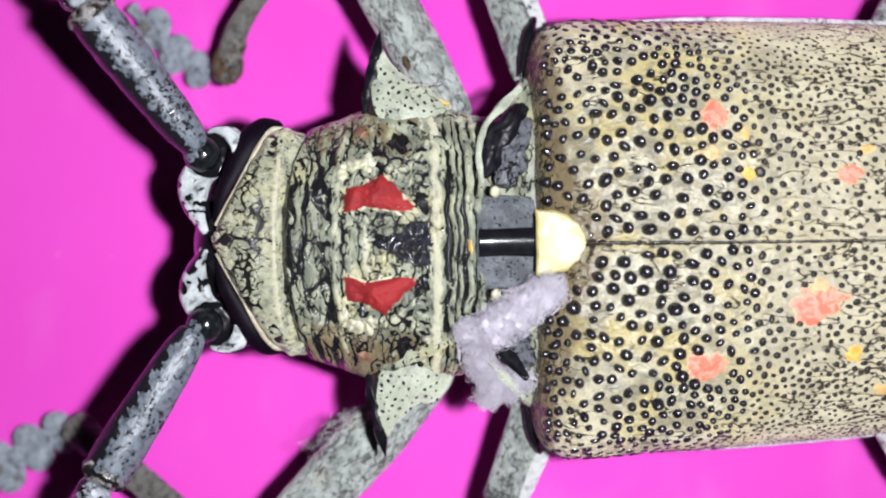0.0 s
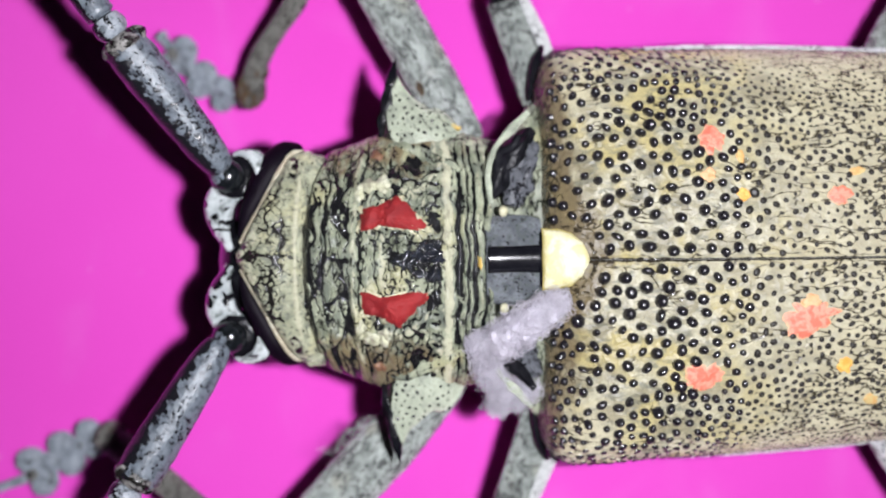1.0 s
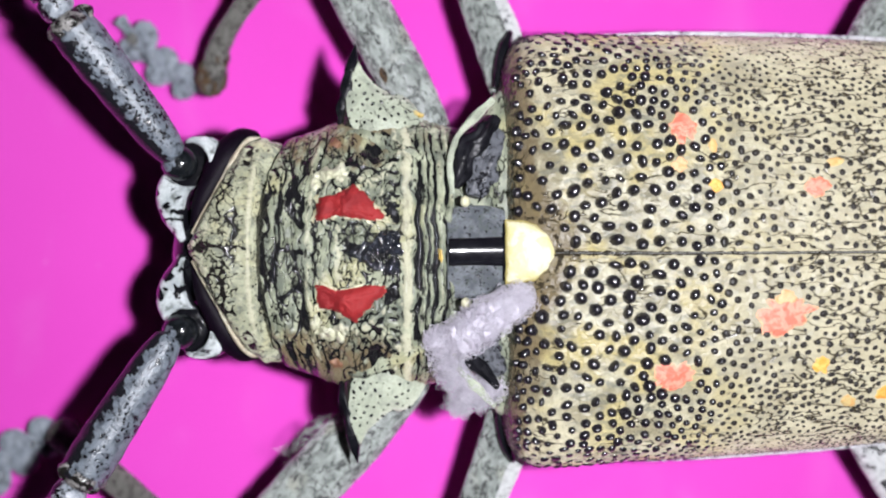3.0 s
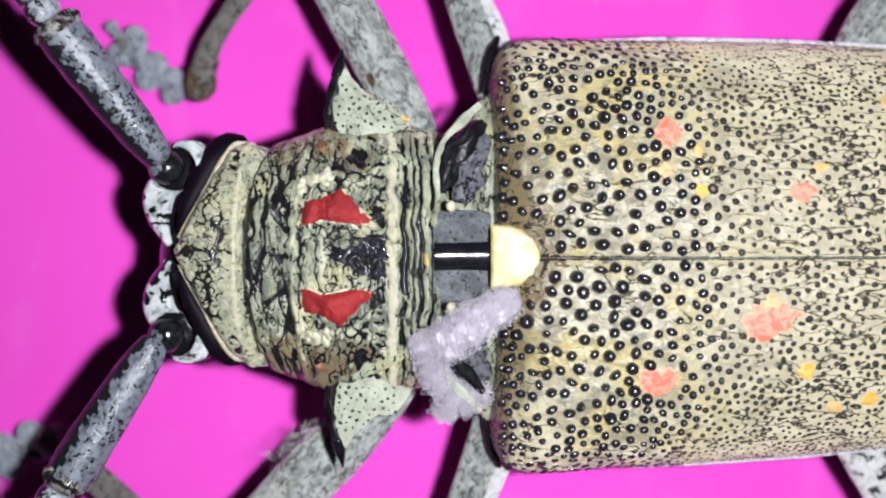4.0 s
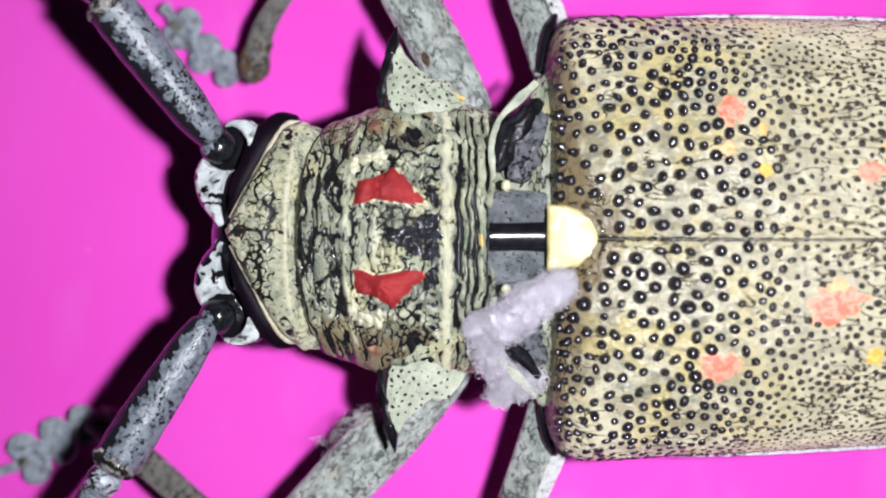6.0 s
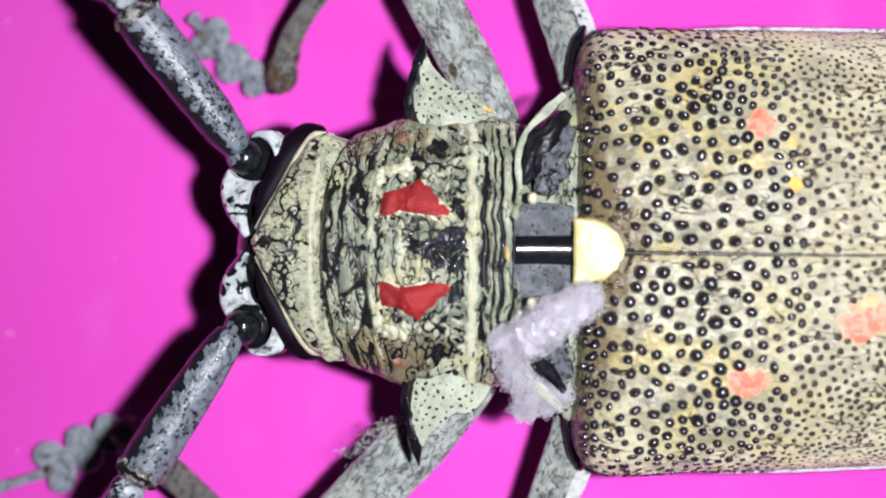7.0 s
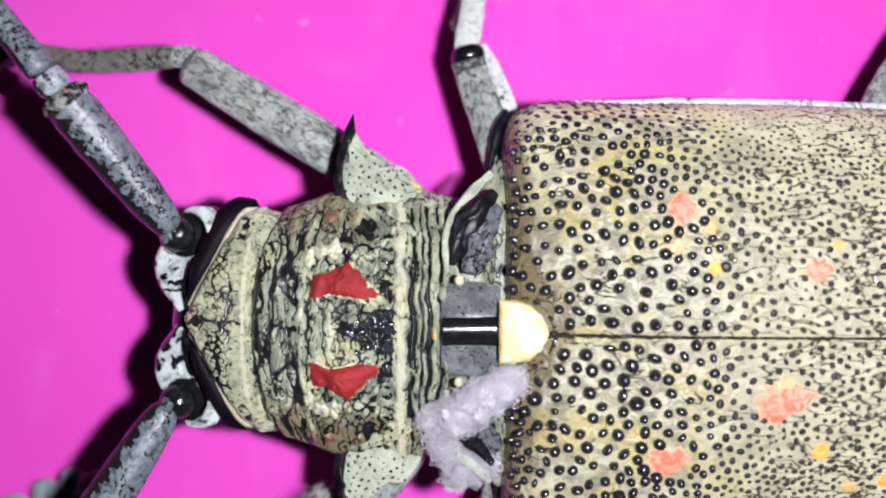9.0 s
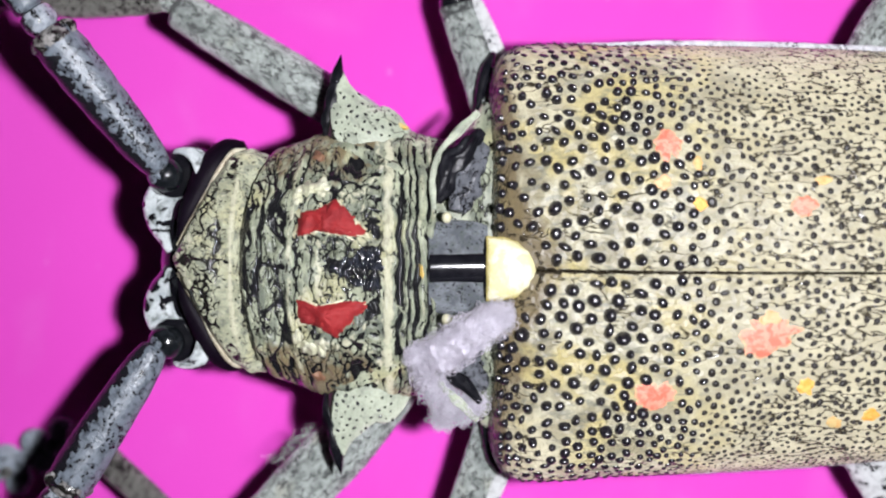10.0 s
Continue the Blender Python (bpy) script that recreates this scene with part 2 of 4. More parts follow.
M_LINT = blotched("lint_fibre", (0.54, 0.51, 0.58), (0.54, 0.51, 0.58), (0.66, 0.63, 0.70), 1.4, 0.85)
M_HAIR = chitin("pale_hair", (0.55, 0.52, 0.55), 0.4, 0.0)
M_SKIN = furry("wing_root_felt", (0.11, 0.116, 0.13), (0.035, 0.037, 0.045), (0.010, 0.010, 0.013), 0.55, 33.0, (1, 1, 1), 0.4)
M_BELLY = furry("belly_felt", (0.16, 0.16, 0.15), (0.07, 0.07, 0.065), (0.01, 0.01, 0.01), 0.5, 30.0)


def glowing(name, colour, strength):
    m, nt, bsdf = material(name)
    bsdf.inputs["Base Color"].default_value = (0.8, 0.8, 0.8, 1)
    bsdf.inputs["Emission Color"].default_value = (*colour, 1)
    bsdf.inputs["Emission Strength"].default_value = strength
    return m


M_TORCH = glowing("torch_glow", (0.97, 0.97, 1.03), 3600.0)
M_CASE = chitin("black_case", (0.01, 0.01, 0.01), 0.4)


from mathutils.bvhtree import BVHTree


# ---- mesh helpers; lengths in millimetres ----
def part(name, data, mat, parent, label=""):
    """One mesh object from (vertices in mm, faces, dark values or None), under parent."""
    verts, faces, dark, *wear = data
    me = bpy.data.meshes.new(name)
    me.from_pydata([tuple(c * MM for c in v) for v in verts], [], faces)
    me.polygons.foreach_set("use_smooth", [True] * len(me.polygons))
    if dark is not None:
        me.attributes.new("dark", "FLOAT", "POINT").data.foreach_set("value", [float(d) for d in dark])
    if wear:
        me.attributes.new("wear", "FLOAT", "POINT").data.foreach_set("value", [float(d) for d in wear[0]])
    if len(wear) > 1:
        me.attributes.new("tan", "FLOAT", "POINT").data.foreach_set("value", [float(d) for d in wear[1]])
    me.materials.append(mat)
    me.update()
    ob = new(name, me)
    ob.parent = parent
    if label:
        tagged(ob, label)
    return ob


def smooth_keys(keys, n):
    """Rows of numbers, the first of which is the parameter, resampled at n places along a smooth curve."""
    k = np.array(keys, float)
    t = k[:, 0]
    rise = np.diff(k, axis=0) / np.diff(t)[:, None]
    slope = np.vstack([rise[:1], np.zeros((max(len(t) - 2, 0), k.shape[1])), rise[-1:]])
    for i in range(1, len(t) - 1):
        a, b = rise[i - 1], rise[i]
        slope[i] = np.where(a * b > 0, 2 * a * b / np.where(a * b > 0, a + b, 1.0), 0.0)
    out = []
    for u in np.linspace(t[0], t[-1], n):
        i = min(max(np.searchsorted(t, u) - 1, 0), len(t) - 2)
        h = t[i + 1] - t[i]
        s = (u - t[i]) / h
        a, b = k[i], k[i + 1]
        ma, mb = slope[i] * h, slope[i + 1] * h
        row = (2 * s**3 - 3 * s**2 + 1) * a + (s**3 - 2 * s**2 + s) * ma + (3 * s**2 - 2 * s**3) * b + (s**3 - s**2) * mb
        row[0] = u
        out.append(row)
    return np.array(out)


def grid_faces(rows, cols, closed=True):
    faces = []
    last = cols if closed else cols - 1
    for i in range(rows - 1):
        for j in range(last):
            k = (j + 1) % cols
            faces.append((i * cols + j, i * cols + k, (i + 1) * cols + k, (i + 1) * cols + j))
    return faces


def capped(rows, cols):
    return grid_faces(rows, cols) + [tuple(reversed(range(cols))), tuple(range((rows - 1) * cols, rows * cols))]


def shell(keys, n, around, bend=None, relief=None):
    """A closed body along x. keys: x, y centre, half width, top, side and bottom height, squareness."""
    rows = smooth_keys(keys, n)
    verts, dark, tan = [], [], []
    for x, yc, hw, top, side, low, p in rows.tolist():
        for j in range(around):
            a = 2 * math.pi * j / around
            c, s = math.cos(a), math.sin(a)
            y = hw * math.copysign(abs(c) ** (2 / p), c)
            z = side + (top - side if s > 0 else side - low) * math.copysign(abs(s) ** (2 / p), s)
            v = Vector((x, y, z))
            d = warm = 0.0
            if relief:
                lift, d, *more = relief(x, y, z)
                warm = more[0] if more else 0.0
                v += lift * Vector((0, c * 0.7, max(s, 0))).normalized() if s > -0.2 else Vector()
            if bend:
                v.x += bend(x, y)
            v.y += yc
            verts.append(tuple(v))
            dark.append(d)
            tan.append(warm)
    return verts, capped(n, around), dark, [0.0] * len(verts), tan


def tube(keys, n=24, around=16, flat=1.0, wobble=0.0, dark=None, tilt=0.0):
    """A limb along a curve. keys: parameter, x, y, z, radius. flat: height over width. dark(s, side): bareness and
    painted shade.
    """
    rows = smooth_keys(keys, n)
    verts, shade = [], []
    for i, (t, x, y, z, r) in enumerate(rows.tolist()):
        a, b = rows[max(i - 1, 0)], rows[min(i + 1, n - 1)]
        along = Vector((b[1:4] - a[1:4]).tolist()).normalized()
        side = along.cross(Vector((0, math.sin(tilt), math.cos(tilt))) if abs(along.z) < 0.95 else Vector((0, 1, 0))).normalized()
        up = side.cross(along).normalized()
        s = float((t - rows[0][0]) / (rows[-1][0] - rows[0][0]))
        for j in range(around):
            q = 2 * math.pi * j / around
            w = 1 + wobble * noise.noise(Vector((x * 1.3, y * 1.3 + 3 * math.cos(q), z * 1.3 + 3 * math.sin(q))))
            v = Vector((x, y, z)) + r * w * (math.cos(q) * side + flat * math.sin(q) * up)
            verts.append(tuple(v))
            shade.append(dark(s, math.cos(q), math.sin(q)) if dark else 0.0)
    return verts, capped(n, around), shade


def rounded(p, q, radii, bulge=0.25):
    """Keys of a limb from p to q, with closed round ends."""
    p, q = Vector(p), Vector(q)
    keys = []
    m = len(radii) - 1
    for i, r in enumerate(radii):
        keys.append((i / m, *(p.lerp(q, i / m)), r))
    d = (q - p).normalized()
    first, last = radii[0], radii[-1]
    start = [(-bulge * first / (q - p).length, *(p - d * bulge * first), first * 0.55)]
    end = [(1 + bulge * last / (q - p).length, *(q + d * bulge * last), last * 0.55)]
    return start + keys + end


def ball(cx, cy, cz, rx, ry, rz, n=20, m=28, spin=0.0, rough=0.0):
    verts = []
    for i in range(n + 1):
        a = math.pi * (i / n * 0.996 + 0.002)
        for j in range(m):
            b = 2 * math.pi * j / m
            d = Vector((math.sin(a) * math.cos(b), math.sin(a) * math.sin(b), math.cos(a)))
            k = 1 + rough * noise.noise(d * 3 + Vector((cx, cy, cz)))
            x, y, z = d.x * rx * k, d.y * ry * k, d.z * rz * k
            c, s = math.cos(spin), math.sin(spin)
            verts.append((cx + c * x - s * y, cy + s * x + c * y, cz + z))
    return verts, [tuple(reversed(f)) for f in capped(n + 1, m)], None


def joined(*pieces):
    verts, faces, dark = [], [], []
    for v, f, d in pieces:
        k = len(verts)
        verts += v
        faces += [tuple(i + k for i in q) for q in f]
        dark += list(d) if d is not None else [0.0] * len(v)
    return verts, faces, dark


def fused(ob, voxel, rounds=4):
    """Melts overlapping lumps into one skin."""
    r = ob.modifiers.new("skin", "REMESH")
    r.mode, r.voxel_size, r.use_smooth_shade = "VOXEL", voxel * MM, True
    s = ob.modifiers.new("soften", "SMOOTH")
    s.iterations, s.factor = rounds, 0.5
    return ob


def bump_at(x, centre, width):
    return math.exp(-(((x - centre) / width) ** 2))


def worms(x, y, fx, fy, width, seed):
    """Wandering furrows: 1 on a line, 0 away from it. They swell and fade along their way."""
    wx = x + 0.22 * noise.noise(Vector((x * 1.3, y * 1.3, seed + 20)))
    wy = y + 0.30 * noise.noise(Vector((x * 1.1 + 9, y * 1.1, seed + 30)))
    n = noise.noise(Vector((wx * fx, wy * fy, seed)))
    w = width * (1 + 1.5 * noise.noise(Vector((x * 0.9, y * 0.7, seed + 40))))
    return max(0.0, 1 - abs(n) / w) if w > 0.01 else 0.0


# ---- the support ----
table = part("tabletop", ball(0, 0, -1.5, 600, 600, 1.5, 4, 4), M_FLOOR, None)
table.data.clear_geometry()
S = 0.6
table.data.from_pydata([(sx * S, sy * S, z) for z in (-0.004, 0.0) for sx, sy in ((-1, -1), (1, -1), (1, 1), (-1, 1))], [],
                       [(3, 2, 1, 0), (4, 5, 6, 7), (0, 1, 5, 4), (1, 2, 6, 5), (2, 3, 7, 6), (3, 0, 4, 7)])
table.data.update()
tagged(table, "glossy magenta plastic tabletop under the beetle", "tabletop", kind="structure")

# ---- the beetle ----
beetle = new("longhorn_beetle")
tagged(beetle, "olive-grey longhorn beetle with orange spots standing on magenta plastic", "beetle")


# thorax shield
PRON = [(-9.3, 0, 5.0, 12.5, 9.4, 6.0, 2.08), (-9.12, 0, 5.15, 13.1, 9.4, 5.9, 2.08), (-8.85, 0, 5.35, 13.65, 9.4, 5.8, 2.08), (-8.4, 0, 5.5, 13.85, 9.4, 5.6, 2.08), (-7.2, 0, 5.9, 14.0, 9.4, 5.2, 2.08),
        (-5.6, 0, 6.35, 14.4, 9.6, 5.0, 2.08), (-3.8, 0, 6.55, 14.5, 9.8, 5.0, 2.08), (-2.2, 0, 6.5, 14.3, 10.0, 5.0, 2.08),
        (-1.0, 0, 6.2, 14.1, 10.0, 5.0, 2.08), (-0.1, 0, 6.0, 13.8, 10.0, 5.2, 2.08)]


def pron_bend(x, y):
    f = min(1, max(0, (-x) / 9.0))
    return 0.027 * y * y * f - 0.012 * y * y * (1 - f)


GROOVES = ((-9.02, 0.17, 0.35, 2.2), (-8.1, 0.07, 0.10, 0.55), (-7.3, 0.08, 0.1, 0.6), (-6.36, 0.09, 0.14, 0.8))
HIND_GROOVES = ((-1.7, 0.19), (-1.28, 0.07), (-0.95, 0.14), (-0.42, 0.13), (-0.02, 0.08))


def pron_relief(x, y, z):
    """Lift in mm, bareness (1: black groove, -1: cream ridge) and browned side shade of the thorax shield."""
    n = noise.noise(Vector((x * 0.9, y * 0.55, z * 0.4)))
    n2 = noise.noise(Vector((x * 2.1 + 7, y * 1.5, z)))
    n3 = noise.noise(Vector((x * 3.7, y * 2.3 + 5, z * 2)))
    n4 = noise.noise(Vector((x * 7.5, y * 5.0 + 5, z * 2)))
    side = abs(y)
    lift, d, pale = 0.17 * n + 0.15 * n2 + 0.07 * n3 + 0.03 * n4, 0.0, 0.0
    if x < -6.5:
        furrow = worms(x, y, 1.5, 0.62, 0.24, 3.0)
        furrow = max(furrow, 0.9 * worms(x, y, 2.6, 1.3, 0.12, 13.0))
    else:
        furrow = max(worms(x, y, 1.25, 1.25, 0.10, 5.0), 0.85 * worms(x, y, 2.5, 2.3, 0.12, 15.0) * min(1, max(0, (5.4 - side) / 1.0)))
    # furrows strengthened at y < 0, which also darkens that shaded side
    furrow *= (1 - (0.45 if y > 0 else -0.4) * min(1, max(0, (side - 3.6) / 1.2))) * (1 - 0.85 * min(1, max(0, (x + 2.7) / 0.4)))
    d = 1.15 * furrow
    lift -= 0.16 * furrow
    wave = x + 0.16 * noise.noise(Vector((y * 0.9, x * 0.3, 4))) + 0.06 * noise.noise(Vector((y * 3.1, x, 9)))
    for c, w, depth, black in GROOVES:
        w *= 1 + 0.7 * noise.noise(Vector((y * 1.1, c * 3, 1)))
        g = bump_at(wave, c, max(w, 0.03))
        lift -= depth * g
        d = max(d, g * black * (1 + 0.7 * noise.noise(Vector((y * 1.6, c * 2, 7)))))
    # smooth ridge across the shield, and a cream column behind it
    ridge = bump_at(wave, -6.66, 0.17)
    d *= 1 - 0.9 * ridge
    lift += 0.12 * ridge
    pale = max(pale, 0.45 * ridge * (side < 4.9), 0.8 * bump_at(x, -5.25 + 0.1 * n2, 0.17) * (side < 1.3), 0.5 * bump_at(x, -5.9 + 0.3 * n2, 0.3) * bump_at(side, 0.85, 0.25))
    if wave > -1.95:
        # thin uneven cream ridges between black grooves along the hind edge
        lift *= 0.45
        g = 0.0
        for k, (c, w) in enumerate(HIND_GROOVES):
            w *= 1 + 0.9 * noise.noise(Vector((y * 1.2, k * 5, 2))) - 0.25 * min(1, side / 5)
            g = max(g, bump_at(wave, c, max(w, 0.035)) * min(1, 1.05 + 0.9 * noise.noise(Vector((y * 0.8, k * 9, 5)))))
        g *= 1 - 0.3 * min(1, side / 4.5)
        lift += 0.12 - 0.34 * g
        d = max(d, 1.05 * g + 0.35 * max(0, n3))
        pale = max(pale, (0.36 - 1.0 * g) * (0.75 + 1.4 * noise.noise(Vector((x * 2.5, y * 0.9, 11)))))
    # cream bar before them, with a scalloped front edge
    bar = bump_at(x, -2.22 + 0.10 * noise.noise(Vector((y * 2.3, 3, 3))), 0.27 + 0.09 * noise.noise(Vector((y * 1.7, 8, 3))))
    if bar > 0.05:
        lift = lift * 0.6 + 0.16 * bar
        pale = max(pale, 0.95 * bar * (0.9 + 0.5 * n2))
    # slits in front of the bar
    if -3.35 < x < -2.35 and 1.2 < side < 4.8:
        comb = math.sin(y * 12.5 + 2.5 * noise.noise(Vector((x, y * 0.8, 1))) + 2.0 * x) - 0.25 + 0.7 * n3
        slit = min(1, max(0, comb * 2)) * bump_at(x, -2.82, 0.3)
        d = max(d, slit)
        lift -= 0.12 * slit
    # bare black boss, pointed forward, and pits about it
    if -5.2 < x < -2.45:
        half = 0.1 + (x + 5.05) * 0.5 + 0.3 * n3
        boss = min(1, max(0, (half - side) / 0.2)) * min(1, (x + 5.2) / 0.25) * min(1, (-2.45 - x) / 0.15)
        d = max(d, boss * (0.95 + 0.75 * n3 + 0.5 * n4))
        lift += boss * (0.08 + 0.2 * n3)
    for py, px, r in ((1.78, -2.95, 0.36), (-1.78, -2.95, 0.36), (4.75, -3.85, 0.5), (-4.75, -3.7, 0.55), (5.3, -3.4, 0.4), (-5.3, -3.3, 0.4)):
        far = math.hypot(x - px + 0.35 * n3, (y - py) / 1.3 + 0.35 * n2) / r
        d = max(d, 1.1 * math.exp(-(far**4)))
    # uneven cream about the red patches and in curls at the sides
    arc = math.hypot(x + 3.9, (side - 4.6) * 0.9)
    round_red = math.hypot((x + 4.9) / 1.85, (side - 2.2) / 1.2)
    pale = max(pale, 0.8 * bump_at(arc, 1.25 + 0.2 * n2, 0.17) * (x > -4.6), 0.8 * bump_at(round_red + 0.3 * n2, 0.9, 0.1) * (0.7 + n3))
    lift += 0.10 * pale
    d = d if d > 0.3 else d - pale
    hollow = bump_at(x, -3.9, 0.6) * (bump_at(y, 5.0, 0.6) + bump_at(y, -5.0, 0.6))
    lift += 0.25 * (bump_at(x, -4.6, 1.0) * (bump_at(y, 2.2, 1.0) + bump_at(y, -2.2, 1.0))) - 0.35 * hollow
    # brown sides, with their shade put into the colour, more at y < 0
    umber_shade = ((0.6 if y > 0 else 1.05) + 0.9 * n2 + 0.5 * n3) * min(1, max(0, (side - 2.8) / 2.4)) * (0.4 if x > -3.0 else 1.0)
    return lift * (1 - 0.8 * min(1, max(0, (side - 4.8) / 0.9))), d * (1 - 0.35 * min(1, max(0, (side - 5.2) / 0.6))), umber_shade


pronotum = part("pronotum", shell(PRON, 230, 420, pron_bend, pron_relief), M_PRONOTUM, beetle,
                "wrinkled olive thorax shield with black grooves")


def top_of(ob):
    """The height in mm of a mesh's upper skin over a place of the plan."""
    tree = BVHTree.FromPolygons([v.co / MM for v in ob.data.vertices], [tuple(p.vertices) for p in ob.data.polygons])

    def height(x, y):
        hit = tree.ray_cast(Vector((x, y, 40)), Vector((0, 0, -1)))[0]
        return hit.z if hit else 9.0

    return height


pron_top = top_of(pronotum)


def patch(outline, height, rise, rough=0.12, rings=7, seed=0, steps=40, edge=0.75, lumps=0.02, pitch=4.0):
    """A thin irregular scab over a surface, within a closed outline of the plan."""
    pts = [Vector(p) for p in outline]
    c = sum(pts, Vector((0, 0))) / len(pts)
    ring = []
    m = len(pts)
    for i in range(steps):
        t = i / steps * m
        a, b = pts[int(t) % m], pts[(int(t) + 1) % m]
        p = a.lerp(b, t - int(t))
        d = p - c
        ring.append(c + d * (1 + rough * noise.noise(Vector((d.x * 3.1 + seed, d.y * 3.1, seed * 1.7)))))
    verts, dark = [], []
    for r in range(rings + 1):
        f = r / rings
        for p in ring:
            q = c.lerp(p, max(f, 0.02))
            lift = rise * (1 - f**4) - (0.10 if r == rings else 0.0)
            lift += lumps * noise.noise(Vector((q.x * pitch, q.y * pitch, seed))) * (1 if lumps < 0.05 else 1 - f)
            verts.append((q.x, q.y, height(q.x, q.y) + lift))
            dark.append(max(0.0, (f - edge) / (1 - edge)))
    faces = [tuple(reversed(q)) for q in grid_faces(rings + 1, steps)] + [tuple(range(steps))]
    return verts, faces, dark


RED = [(-6.32, 1.38), (-6.4, 2.0), (-6.2, 2.5), (-5.5, 2.58), (-5.0, 2.85), (-4.5, 3.14), (-4.0, 2.7), (-2.9, 1.5), (-3.7, 1.36), (-4.6, 1.5), (-5.4, 1.62), (-5.95, 1.38)]
for sgn in (1, -1):
    part("white_fringe", patch([(x * 1.0 + (0.0 if x > -5 else -0.1), sgn * (y + 0.06) if y > 2.0 else sgn * (y - 0.1)) for x, y in RED], pron_top, 0.02, 0.5, seed=2 + sgn), M_CREST,
         beetle, "pale scales round a red patch")
    part("red_patch", patch([(x, sgn * y) for x, y in RED], pron_top, 0.17, 0.06, 9, seed=sgn, steps=66), M_RED, beetle, "deep red scaled patch")

part("black_boss", patch([(-5.0, 0.0), (-4.6, 0.3), (-4.0, 0.5), (-3.4, 0.85), (-2.8, 1.05), (-2.5, 0.8), (-2.48, 0.0), (-2.5, -0.8), (-2.8, -1.05), (-3.4, -0.85), (-4.0, -0.5), (-4.6, -0.3)],
                           pron_top, 0.06, 0.35, 18, 21, 90, 0.9, 0.75, 1.9), M_BOSS, beetle, "glossy rugged black boss on the thorax shield")

# cream calluses beside the patches
for sgn in (1, -1):
    for k, (x, y, a, b) in enumerate(((-5.9, 3.55, 0.55, 0.4), (-5.2, 3.6, 0.4, 0.55), (-6.3, 3.1, 0.25, 0.4))):
        part("cream_callus", patch([(x + a * math.cos(q), sgn * (y + b * math.sin(q))) for q in np.linspace(0, 5.6, 9).tolist()], pron_top, 0.12, 0.55, seed=k * 3 + sgn), M_CALLUS,
             beetle, "cream raised callus")

for sgn in (1, -1):
    part("rust_patch", patch([(-5.5 + 0.34 * math.cos(q), sgn * (5.0 + 0.28 * math.sin(q))) for q in np.linspace(0, 5.6, 9).tolist()], pron_top, 0.04, 0.6, seed=8 + sgn), M_RUST, beetle, "faint rust-brown patch")
part("amber_streak", patch([(-0.86, 0.15), (-0.68, 0.2), (-0.62, -0.2), (-0.68, -0.55), (-0.86, -0.45)], pron_top, 0.03, 0.5, 4, 9, 24), M_AMBER, beetle, "amber streak on the shield's hind ridge")
part("amber_tuft", ball(-1.75, 6.4, 11.6, 0.26, 0.1, 0.15, 12, 16, -0.5, 0.9), M_AMBER, beetle, "amber tuft at the shield's hind corner")

# curled folds above the side spines
for sgn in (1, -1):
    fold = [(0, -5.0, 5.45, 0.06), (0.2, -4.7, 5.5, 0.12), (0.4, -4.3, 5.45, 0.2), (0.6, -3.6, 5.15, 0.26), (0.75, -2.9, 4.75, 0.28), (0.9, -2.1, 4.5, 0.24), (1, -1.65, 4.2, 0.1)]
    part("side_fold", tube([(k, x, sgn * y, pron_top(x, sgn * y) - 0.04, r * 0.9) for k, x, y, r in fold], 60, 16, 0.8, 1.0), M_PRONOTUM, beetle, "olive-cream fold above the spine")

# side spines of the thorax
for sgn in (1, -1):
    keys = [(0, -3.3, 4.6, 10.3, 2.2), (0.25, -3.5, 5.8, 10.9, 2.0), (0.45, -4.05, 6.6, 11.2, 1.4), (0.65, -4.4, 7.4, 11.35, 0.88), (0.85, -4.6, 8.25, 11.45, 0.42), (1, -4.66, 9.0, 11.4, 0.15)]
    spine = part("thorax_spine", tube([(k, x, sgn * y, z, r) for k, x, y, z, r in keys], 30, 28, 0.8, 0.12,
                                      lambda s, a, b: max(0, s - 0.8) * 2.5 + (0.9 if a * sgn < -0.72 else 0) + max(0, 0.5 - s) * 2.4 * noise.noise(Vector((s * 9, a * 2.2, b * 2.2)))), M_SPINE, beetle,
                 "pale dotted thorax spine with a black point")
    over = top_of(spine)
    rng = random.Random(40 + sgn)
    dots, spots_at = [], []
    for _ in range(900):
        x, y = rng.uniform(-4.9, -2.2), sgn * rng.uniform(5.9, 7.9)
        if over(x, y) < 11.1 or any(math.hypot(x - p, y - q) < 0.27 for p, q in spots_at) or len(spots_at) > 44:
            continue
        spots_at.append((x, y))
        r = rng.uniform(0.035, 0.10)
        dots.append(ball(x, y, over(x, y), r * 1.2, r * 0.85, 0.04, 6, 8, rng.uniform(0, 3)))
    tagged(part("granulation", joined(*dots), M_BLACK, spine, "fine black granules"), kind="stuff")
    edge = [(0, -5.3, 5.9, 11.2, 0.12), (0.3, -5.18, 6.7, 11.5, 0.3), (0.6, -4.96, 7.5, 11.6, 0.32), (1, -4.75, 8.7, 11.5, 0.24)]
    part("spine_edge", tube([(k, x, sgn * y, z, r) for k, x, y, z, r in edge], 40, 18, 0.9, 0.6), M_ROOT, spine, "black front edge of the spine")
    tip = [(0, -4.85, 8.35, 11.55, 0.3), (0.35, -4.77, 8.75, 11.5, 0.28), (1, -4.6, 9.7, 11.4, 0.02)]
    part("spine_point", tube([(k, x, sgn * y, z, r) for k, x, y, z, r in tip], 14, 14, 0.9), M_BLACK, spine, "glossy black spine point")

